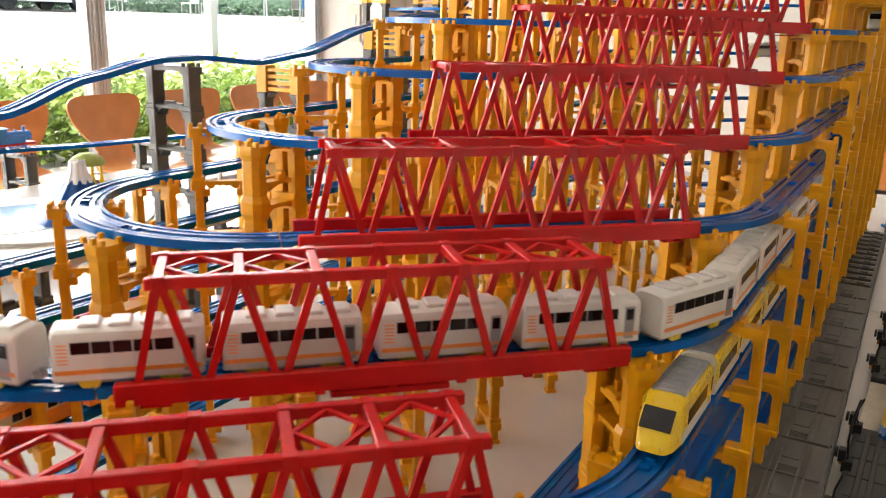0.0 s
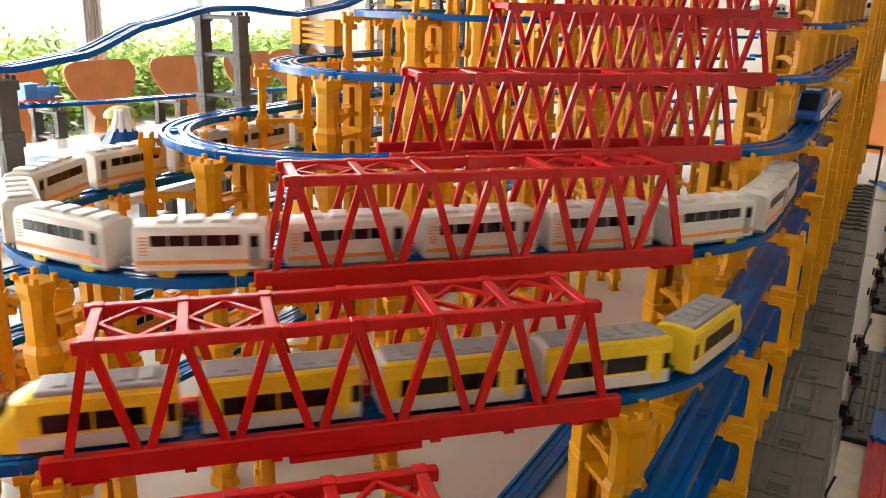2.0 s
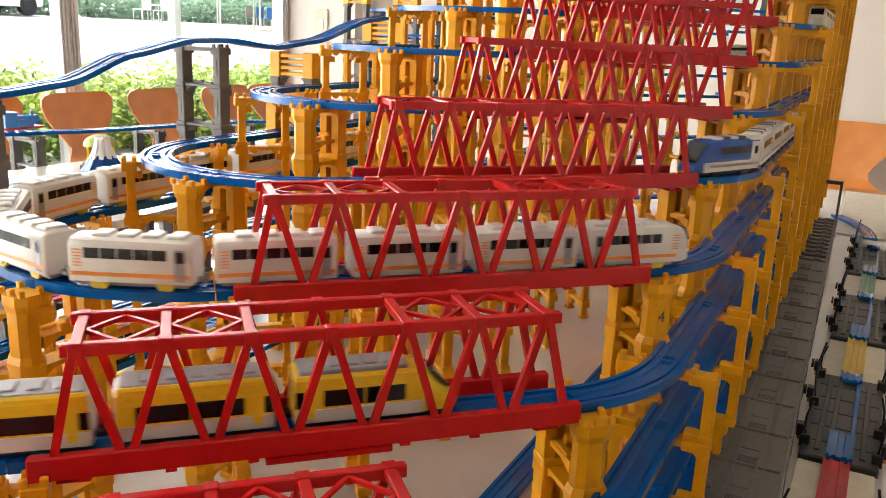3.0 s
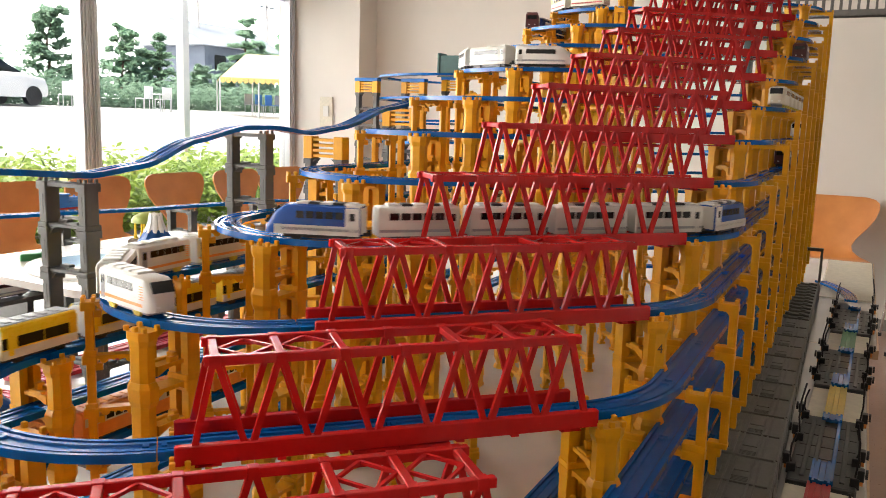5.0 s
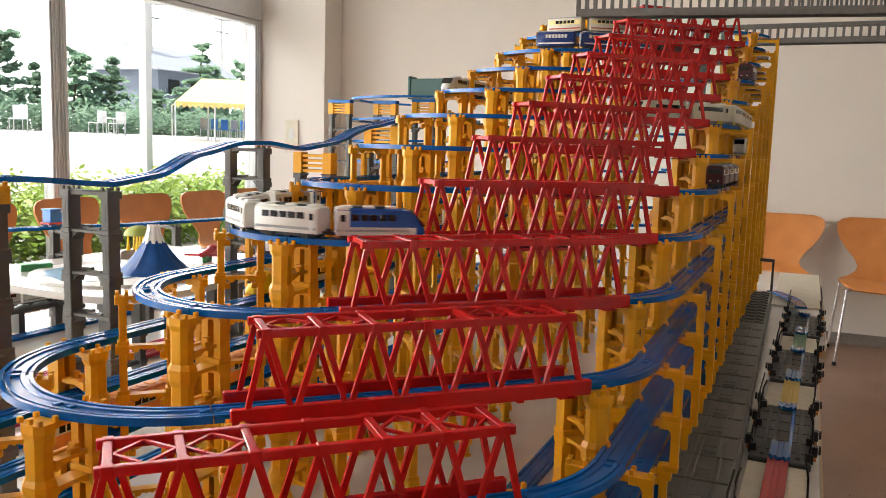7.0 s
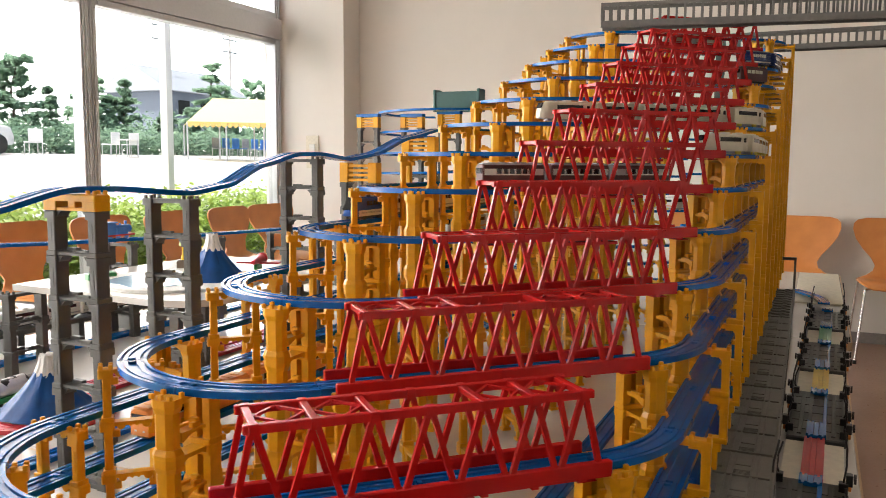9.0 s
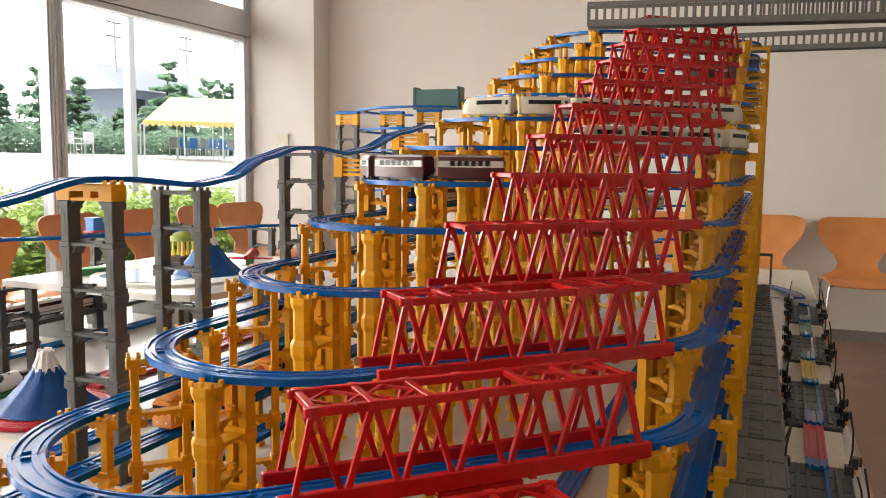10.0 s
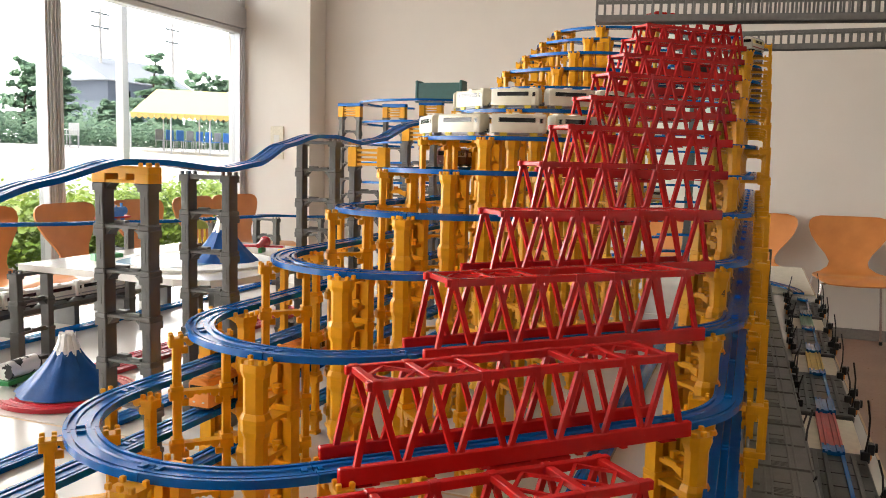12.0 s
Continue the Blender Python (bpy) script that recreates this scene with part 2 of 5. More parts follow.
def build_loop(k):
    t = thing("toy_train_track", "blue grooved plastic toy rails in a long oval on yellow piers", "train track", "stacked track loops")

    def lay(me, name, s, flip=0):
        p, h = on_loop(k, s)
        part(name, me, BLUE, t, at=pose(p.x, p.y, p.z + TOPZ, 0, 0, h))
    n = NSIDE - k
    for i in range(n):
        lay(STRAIGHT, "straight_rail", -D45 - (i + 1) * RAIL)
        lay(STRAIGHT, "straight_rail", XR - XL + D135 + i * RAIL + 1e-6)
    lay(RIGHTBEND, "curved_rail", -D45 + 1e-7)
    for i in range(2):
        lay(BRIDGE_RAIL, "straight_rail", i * (XR - XL) / 2)
    for i in range(3):
        lay(RIGHTBEND, "curved_rail", XR - XL + i * D45 + 1e-7)
    # the far end: 135 degrees at one corner, 45 at the other, and a straight between
    p, h = on_loop(k, -D45 - n * RAIL)
    m = pose(p.x, p.y, p.z + TOPZ, 0, 0, 45)
    for i in range(3):
        part("curved_rail", LEFTBEND, BLUE, t, at=m)
        m = m @ pose(RAD * S2, RAD * (1 - S2), LEVEL * 0.07, 0, 0, 45)
    p, h = on_loop(k, XR - XL + D135 + n * RAIL - 1e-6)
    m = pose(p.x, p.y, p.z + TOPZ, 0, 0, 45) 
    part("curved_rail", RIGHTBEND, BLUE, t, at=m)
    m = m @ pose(RAD * S2, -RAD * (1 - S2), 0, 0, 0, -45)
    for i in range(2):
        part("straight_rail", BRIDGE_RAIL, BLUE, t, at=m)
        m = m @ pose((XR - XL) / 2, 0, 0)
    return t


# ---- red truss bridges ----
BL, BW, BH, BE = 0.430, 0.0758, 0.083, 0.037


def build_bridge():
    t = thing("truss_bridge", "red plastic toy truss bridge carrying a blue rail", "toy bridge", "red truss bridges")
    pan = (BL - 2 * BE) / 6
    tops = [-BE - pan * i for i in range(7)]
    bots = [-0.012] + [-BE - pan * (i + 0.5) for i in range(6)] + [-BL + 0.014]
    for y in (0.0, BW - 0.009):
        bm = bmesh.new()
        cbox(bm, -BL, 0, y, y + 0.009, -0.018, 0, 0.0012)
        cbox(bm, -BL + 0.002, -0.002, y + (0.009 if y == 0 else -0.004), y + (0.013 if y == 0 else 0), -0.018, -0.0145, 0.0005)
        for x in tops:
            box(bm, x - 0.004, x + 0.004, y - 0.0008, y + 0.0098, -0.0205, -0.018)
        part("bottom_girder", bm, RED, t)
        bm = bmesh.new()
        cbox(bm, -BL + BE - 0.010, -BE + 0.012, y + 0.0005, y + 0.0085, BH - 0.009, BH, 0.001)
        for i, x in enumerate(tops):
            cbox(bm, x - 0.005, x + 0.005, y - 0.0003, y + 0.0093, BH - 0.0105, BH + 0.0008, 0.0006)
        part("top_chord", bm, RED, t)
        for i, x in enumerate(tops):
            for b in (bots[i], bots[i + 1]):
                bm = bmesh.new()
                dx = 0.004 if b > x else -0.004
                bar(bm, (x + dx * 0.6, y + 0.0045, BH - 0.008), (b - dx, y + 0.0045, -0.002), 0.0062, 0.0055)
                part("diagonal", bm, RED, t)
    for i in (0, 1, 2, 4, 5, 6):
        bm = bmesh.new()
        cbox(bm, tops[i] - 0.0042, tops[i] + 0.0042, 0.009, BW - 0.009, BH - 0.007, BH - 0.0004, 0.0008)
        part("cross_bar", bm, RED, t)
    for i in (0, 1, 4, 5):
        bm = bmesh.new()
        xm = (tops[i] + tops[i + 1]) / 2
        for x in (tops[i] - 0.004, tops[i + 1] + 0.004):
            for y in (0.0088, BW - 0.0088):
                bar(bm, (x, BW / 2, BH - 0.0035), (xm, y, BH - 0.0035), 0.0034, 0.003, (0, 0, 1))
        part("top_bracing", bm, RED, t)
    for x in (-0.03, -BL / 2, -BL + 0.03):
        bm = bmesh.new()
        w = 0.05 if x == -BL / 2 else 0.012
        cbox(bm, x - w, x + w, 0.003, BW - 0.003, -0.0262 if w > 0.02 else -0.0222, -0.0207, 0.001)
        part("cross_plate", bm, RED, t)
    return t


# ---- yellow and grey piers ----
def nubs(bm, x0, x1, y0, y1, z):
    """Crenellated top of a post."""
    for x in (x0, x1 - 0.0055):
        for y in (y0, y1 - 0.0055):
            cbox(bm, x, x + 0.0055, y, y + 0.0055, z, z + 0.006, 0.0008)


def slim_block(h=LEVEL, top=False):
    """A frame of two slim posts and a cross-beam; its head is at z=0. Gives the meshes of the beam and of both posts."""
    posts = []
    for s in (-1, 1):
        bm = bmesh.new()
        y = s * 0.0325
        cbox(bm, -0.0065, 0.0065, y - 0.0055, y + 0.0055, -h, -0.012, 0.0012)
        cbox(bm, -0.0095, 0.0095, y - 0.0105, y + 0.0085, -0.0125, 0, 0.0015)
        cbox(bm, -0.0045, 0.0045, y - s * 0.010 - 0.005, y - s * 0.010 + 0.005, -0.022, -0.0125, 0.001)
        cbox(bm, -0.009, 0.009, y - 0.008, y + 0.008, -h, -h + 0.006, 0.001)
        cbox(bm, -0.0071, 0.0071, y - 0.0018, y + 0.0018, -h + 0.016, -0.026, 0.0003)
        if top:
            nubs(bm, -0.0095, 0.0095, y - 0.0095, y + 0.0085, 0)
        posts.append(mesh("post", bm, YELLOW))
    bm = bmesh.new()
    under = [(-0.0245, -0.006)]
    for c, r in ((-0.016, 0.0055), (-0.004, 0.002), (0.004, 0.002), (0.016, 0.0055)):
        under += [(c + r * math.cos(math.pi + i * math.pi / 5), -0.006 + r * 0.95 * math.sin(math.pi + i * math.pi / 5)) for i in range(6)]
    plate(bm, under + [(0.0245, -0.006), (0.0245, -0.0008), (-0.0245, -0.0008)], -0.0078, 0.0078)
    return mesh("pier_block", bm, YELLOW), posts


def broad_block(top=False):
    """A frame that straddles the outer rails: two posts set wide, a cross-beam on top and a short arm at each foot. Its head is at z=0."""
    h = LEVEL
    posts = []
    for s in (-1, 1):
        bm = bmesh.new()
        y = s * 0.0452
        cbox(bm, -0.0068, 0.0068, y - 0.0058, y + 0.0058, -h + 0.001, -0.010, 0.0012)
        a, b = sorted((s * 0.0235, s * 0.0515))
        cbox(bm, -0.0095, 0.0095, a, b, -0.0115, 0, 0.0015)
        cbox(bm, -0.0090, 0.0090, a, b, -h + 0.0003, -h + 0.0085, 0.0012)
        a, b = sorted((s * 0.034, s * 0.0398))
        plate(bm, [(a, -0.0115), (b, -0.0115), (s * 0.0398, -0.0185)], -0.0055, 0.0055)
        for x in (-0.0073, 0.0067):
            cbox(bm, x, x + 0.0006, y - 0.0018, y + 0.0018, -h + 0.018, -0.022, 0.0002)
        if top:
            a, b = sorted((s * 0.0240, s * 0.0510))
            nubs(bm, -0.0090, 0.0090, a, b, 0)
        posts.append(mesh("post", bm, YELLOW))
    bm = bmesh.new()
    cbox(bm, -0.0078, 0.0078, -0.0235, 0.0235, -0.009, -0.0008, 0.0008)
    return mesh("pier_block", bm, YELLOW), posts


def hexagon(cx, cy, rx, ry):
    return [(cx + rx * a, cy + ry * b) for a, b in ((-1, -0.5), (-0.5, -1), (0.5, -1), (1, -0.5), (1, 0.5), (0.5, 1), (-0.5, 1), (-1, 0.5))]


def wide_block(h=LEVEL, top=False):
    """A broad castle-like column outside, a slotted one inside, with steps between."""
    bm = bmesh.new()
    y = -0.033
    prism(bm, hexagon(0, y, 0.0138, 0.0112), -h + 0.010, -0.012)
    prism(bm, hexagon(0, y, 0.0180, 0.0140), -h, -h + 0.005)
    prism(bm, hexagon(0, y, 0.0180, 0.0140), -h + 0.005, -h + 0.012, 0.84)
    prism(bm, hexagon(0, y, 0.0150, 0.0115), -0.017, -0.010, 1.16)
    prism(bm, hexagon(0, y, 0.0175, 0.0135), -0.010, 0)
    if top:
        nubs(bm, -0.0165, 0.0165, y - 0.0125, y + 0.0125, 0)
        cbox(bm, -0.003, 0.003, y - 0.0125, y - 0.007, 0, 0.006, 0.0008)
    col = mesh("castle_column", bm, YELLOW)
    bm = bmesh.new()
    y = 0.032
    prism(bm, [(-0.0155, y - 0.010), (-0.0045, y - 0.010), (-0.0045, y + 0.001), (0.0045, y + 0.001), (0.0045, y - 0.010), (0.0155, y - 0.010), (0.0155, y + 0.010), (0.0045, y + 0.010),
               (0.0045, y + 0.005), (-0.0045, y + 0.005), (-0.0045, y + 0.010), (-0.0155, y + 0.010)], -h + 0.0065, -0.0125)
    cbox(bm, -0.0165, 0.0165, y - 0.0125, y + 0.0125, -0.013, 0, 0.0015)
    cbox(bm, -0.0165, 0.0165, y - 0.0125, y + 0.0125, -h, -h + 0.007, 0.0012)
    if top:
        nubs(bm, -0.0165, 0.0165, y - 0.0125, y + 0.0125, 0)
    slot = mesh("slotted_column", bm, YELLOW)
    extra = []
    if h > 0.05:
        bm = bmesh.new()
        z = -h * 0.62
        plate(bm, [(-0.0215, z), (0.0195, z), (0.0195, z - 0.005), (-0.004, z - 0.005), (-0.0215, z - 0.012)], -0.0115, 0.0115)
        for x0, x1, y0, y1, hh in ((-0.0105, -0.004, -0.012, 0.012, 0.003), (0.004, 0.0105, -0.002, 0.012, 0.006), (-0.002, 0.009, 0.005, 0.0125, 0.010)):
            cbox(bm, x0, x1, y0, y1, z - 0.0005, z + hh, 0.0008)
        extra.append(mesh("step_platform", bm, YELLOW))
    bm = bmesh.new()
    plate(bm, [(-0.0215, -0.011), (-0.012, -0.006), (0.012, -0.006), (0.0215, -0.011), (0.0215, -0.0008), (-0.0215, -0.0008)], -0.0115, 0.0115)
    return mesh("pier_block", bm, YELLOW), [col, slot] + extra


HALF = -TABLE + TOPZ - 0.009 - 2 * LEVEL
SLIM, SLIMT, SLIMB = slim_block(), slim_block(top=True), slim_block(HALF)
WIDE, WIDET, WIDEB = wide_block(), wide_block(top=True), wide_block(HALF)
SLIMBT, WIDEBT = slim_block(HALF, True), wide_block(HALF, True)
BROAD, BROADT = broad_block(), broad_block(True)


def build_pier(x, y, turn, k, wide, broad=False):
    """A stack from the tabletop to the rail of level k."""
    t = thing("bridge_pier", "stack of yellow plastic toy bridge piers " + ("with castle-like columns" if wide else "with slim posts"), "toy pier", "yellow pier stacks",
              at=pose(x, y, TABLE, 0, 0, turn))
    full, top, low, lowtop = (WIDE, WIDET, WIDEB, WIDEBT) if wide else (SLIM, SLIMT, SLIMB, SLIMBT)
    for i in range(KLOW, k + 1):
        beam, posts = (lowtop if i == k else low) if i == KLOW else (top if i == k else full)
        if broad and i >= 0:
            beam, posts = BROADT if i == k else BROAD
        blk = part("pier_block", beam, YELLOW, t, at=pose(0, 0, HALF + (i - KLOW) * LEVEL))
        for me in posts:
            part(me.name.split(".")[0], me, YELLOW, blk)
    return t


# ---- the spiral ----
for k in range(KLOW, KTOP + 1):
    build_loop(k)
first = build_bridge()
first.matrix_basis = pose(0, 0, 0)
for k in range(KLOW, KTOP):
    if k:
        copy_thing(first, pose(*level_shift(k)))
for m in range(KLOW, NSIDE + 1):
    k = min(m, KTOP)
    p, h = on_loop(k, -D45 - (m - k) * RAIL)
    build_pier(p.x, p.y, 225 + 180, k, False, True)
    p, h = on_loop(k, XR - XL + D135 + (m - k) * RAIL)
    build_pier(p.x, p.y, 45, k, m % 3 == 1)
for k in range(KLOW, KTOP + 1):
    p, h = on_loop(k, 0.0)
    build_pier(p.x + 0.012, p.y, 0, k, True)
    for s, wide in ((XR - XL + D45, True), (XR - XL + 2 * D45, False)):
        p, h = on_loop(k, s)
        build_pier(p.x, p.y, h + 180, k, wide)
    p, h = on_loop(k, XR - XL - 0.02)
    build_pier(p.x, p.y, h + 180, k, False)


# ---- room ----
def slab(name, u0, u1, w0, w1, z0, z1, material, label, category="", kind="structure"):
    bm = bmesh.new()
    box(bm, u0, u1, w0, w1, z0, z1)
    return solid(name, bm, material, label, category, kind=kind, at=pose(0, 0, 0, 0, 0, 45))


UB, UF, WW, WR = 5.02, -4.4, 3.83, -3.6
slab("floor", UF, UB, WR, WW, FLOOR - 0.1, FLOOR, FLOORM, "brown linoleum floor", "floor")
slab("ceiling", UF, UB, WR, WW, CEIL, CEIL + 0.1, CEILM, "white ceiling", "ceiling")
BACK0, BACK1 = (UB, WR - 0.2), (UB, WW + 0.3)


def back_slab(name, d0, d1, z0, z1, material, label, category):
    """A slab along the back wall."""
    bm = bmesh.new()
    prism(bm, [(BACK0[0] + d0, BACK0[1]), (BACK0[0] + d1, BACK0[1]), (BACK1[0] + d1, BACK1[1]), (BACK1[0] + d0, BACK1[1])], z0, z1)
    return solid(name, bm, material, label, category, kind="structure", at=pose(0, 0, 0, 0, 0, 45))


back_slab("wall_back", 0, 0.15, FLOOR - 0.1, CEIL + 0.1, WALL, "cream painted wall behind the tower", "wall")
slab("wall_front", UF - 0.15, UF, WR, WW + 0.2, FLOOR - 0.1, CEIL + 0.1, WALL, "cream painted wall", "wall")
slab("wall_side", UF, UB, WR - 0.15, WR, FLOOR - 0.1, CEIL + 0.1, WALL, "cream painted wall", "wall")
back_slab("baseboard", -0.012, -0.0005, FLOOR, FLOOR + 0.07, BASEM, "grey vinyl baseboard", "baseboard")


# the window wall: a column, then bays of two lights under a transom
HEAD, HEADTOP, SILL = 1.298, 1.456, -0.66
MULL = [2.83 - 1.92 * i for i in range(4)]


def window_bay(n, u0, u1):
    t = thing("window_%d" % n, "tall aluminium window with clear panes looking onto a garden", "window", kind="structure", at=pose(0, 0, 0, 0, 0, 45))
    for z0, z1, nm in ((SILL, HEAD, "pane"), (HEADTOP, CEIL - 0.08, "pane")):
        for a, b, c, d in ((u0, u0 + 0.066, z0, z1), (u1 - 0.055, u1, z0, z1), (u0 + 0.066, u1 - 0.055, z0, z0 + 0.05), (u0 + 0.066, u1 - 0.055, z1 - 0.04, z1)):
            bm = bmesh.new()
            cbox(bm, a, b, WW + 0.012, WW + 0.10, c, d, 0.004)
            cbox(bm, a + 0.012, b - 0.012, WW + 0.002, WW + 0.012, c + 0.004, d - 0.004, 0.002)
            if d - c > 0.5:
                cbox(bm, a + 0.024, b - 0.020, WW - 0.008, WW + 0.002, c + 0.006, d - 0.006, 0.002)
            part("window_frame", bm, ALU, t)
        bm = bmesh.new()
        box(bm, u0 + 0.05, u1 - 0.05, WW + 0.06, WW + 0.064, z0 + 0.045, z1 - 0.035)
        pane = part(nm, bm, GLASS, t)
        pane.visible_shadow = False
    return t


edges = [4.772] + MULL + [UF + 0.3]
for i, (a, b) in enumerate(zip(edges, edges[1:])):
    window_bay(i + 1, b + (0.0), a)
wt = 0.16
slab("wall_column", 4.772, UB - 0.002, 3.24, WW + wt, FLOOR - 0.1, CEIL + 0.1, WALL, "cream painted pillar beside the window", "wall")
slab("wall_sill", UF, 4.772, WW, WW + wt, FLOOR - 0.1, SILL, WALL, "low cream wall under the windows", "wall")
slab("trim_head", UF, 4.772, WW - 0.01, WW + wt, HEAD, HEADTOP, ALU, "aluminium transom over the windows", "trim")
slab("wall_top", UF, 4.772, WW, WW + wt, CEIL - 0.08, CEIL + 0.1, WALL, "cream wall strip above the windows", "wall")
slab("wall_end", UF, UF + 0.3, WW, WW + wt, SILL, CEIL - 0.08, WALL, "cream wall end", "wall")

# daylight through the openings beside and behind the camera
for a, b, f in ((1.75, 0.95, 1.0), (0.86, -0.97, 0.9), (-1.05, -2.9, 0.45)):
    lamp = new("window_light", bpy.data.lights.new("window_light", "AREA"))
    lamp.data.shape, lamp.data.size, lamp.data.size_y = "RECTANGLE", a - b - 0.1, HEAD - SILL - 0.1
    lamp.data.energy, lamp.data.color = WINDOW_W * f * (a - b), (1.0, 0.95, 0.87)
    c = uw((a + b) / 2, WW + 0.02, (HEAD + SILL) / 2)
    lamp.matrix_basis = look(c, c + uw(0, -1, -0.2))

# ---- tables ----
def table(name, u0, u1, w0, w1, z, label):
    t = thing(name, label, "table", at=pose(0, 0, 0, 0, 0, 45))
    bm = bmesh.new()
    cbox(bm, u0, u1, w0, w1, z - 0.024, z, 0.002)
    part("tabletop", bm, TOPW, t)
    bm = bmesh.new()
    for a, b, c, d in ((u0, u1, w0 - 0.004, w0), (u0, u1, w1, w1 + 0.004), (u0 - 0.004, u0, w0, w1), (u1, u1 + 0.004, w0, w1)):
        box(bm, a, b, c, d, z - 0.026, z - 0.0015)
    part("edge_band", bm, EDGE, t)
    for u in (u0 + 0.08, u1 - 0.08):
        for w in (w0 + 0.08, w1 - 0.08):
            bm = bmesh.new()
            rod(bm, (u, w, FLOOR), (u, w, z - 0.024), 0.019, 14)
            part("leg", bm, CHROME, t, smooth=True)
    return t


for a, b, edge in ((-1.55, 0.13, -0.268), (0.138, 1.81, -0.280), (1.818, 3.49, -0.305)):
    table("table", a, b, edge, 0.74, TABLE, "white laminate folding table under the toy railway")
    table("table", a, b, 0.75, 1.95, TABLE, "white laminate folding table under the toy railway")


# ---- trains ----
def loft(bm, rings):
    vs = [[bm.verts.new(p) for p in r] for r in rings]
    n = len(vs[0])
    for a, b in zip(vs, vs[1:]):
        for i in range(n):
            bm.faces.new((a[i], a[(i + 1) % n], b[(i + 1) % n], b[i]))
    bm.faces.new(vs[0][::-1])
    bm.faces.new(vs[-1])


def section(x, w, z0, z1, round_=0.007, tuck=0.0):
    h = w / 2
    pts = [(-h + tuck, z0), (h - tuck, z0), (h, z0 + (z1 - z0) * 0.35), (h, z1 - round_), (h - round_ * 0.3, z1 - round_ * 0.35), (h - round_ * 1.1, z1 - 0.0004), (0, z1),
           (-h + round_ * 1.1, z1 - 0.0004), (-h + round_ * 0.3, z1 - round_ * 0.35), (-h, z1 - round_), (-h, z0 + (z1 - z0) * 0.35)]
    return [(x, y, z) for y, z in pts]


CW, Z0, Z1 = 0.037, 0.0095, 0.050
REDS = mat("red_stripe", (0.42, 0.04, 0.03), 0.35)
STYLES = {
    "express": dict(body=WHITE, roof=None, low=None, stripe=ORANGE, band=None, win=GLASSY, wheel=WHEELY, units=4, nose="blunt", n=5,
                    label="white toy train car with orange stripe and yellow wheels", mid=0.112),
    "yellow": dict(body=WHITE, roof=LGREY, low=WHITE, stripe=None, band=None, win=GLASSY, wheel=BLACK, units=0, nose="slope", n=2,
                   label="yellow and white toy train car with a grey roof", mid=0.116),
    "blue": dict(body=WHITE, roof=None, low=None, stripe=LGREY, band=None, win=GLASSY, wheel=BLACK, units=5, nose="blue", n=5,
                 label="white toy train car with small dark windows", mid=0.116),
    "maroon": dict(body=MAROON, roof=LGREY, low=None, stripe=None, band=WHITE, win=GLASSY, wheel=BLACK, units=3, nose="flat", n=6,
                   label="maroon toy train car with a white window band", mid=0.126),
    "cream": dict(body=IVORY, roof=None, low=None, stripe=None, band=None, win=GLASSY, wheel=WHEELY, units=2, nose="blunt", n=1,
                  label="cream toy train car with one long dark window", mid=0.116),
    "silver": dict(body=WHITE, roof=None, low=None, stripe=LGREY, band=None, win=GLASSY, wheel=BLACK, units=2, nose="slope", n=1,
                   label="white toy express train car with a long dark window", mid=0.116),
    "navy": dict(body=NAVY, roof=LGREY, low=None, stripe=WHITE, band=None, win=WHITE, wheel=BLACK, units=0, nose="flat", n=7,
                 label="navy blue toy passenger car with pale windows", mid=0.112),
    "local": dict(body=IVORY, roof=LGREY, low=None, stripe=REDS, band=TENTY, win=GLASSY, wheel=BLACK, units=0, nose="flat", n=5,
                  label="cream toy railcar with a yellow band and red stripe", mid=0.112),
    "orange": dict(body=ORANGE, roof=ORANGE, low=None, stripe=None, band=IVORY, win=GLASSY, wheel=BLACK, units=0, nose="flat", n=5,
                   label="orange toy train car with a cream window band", mid=0.112),
    "brown": dict(body=MAROON, roof=MAROON, low=None, stripe=None, band=None, win=IVORY, wheel=BLACK, units=1, nose="flat", n=4,
                  label="brown toy freight car", mid=0.112),
}


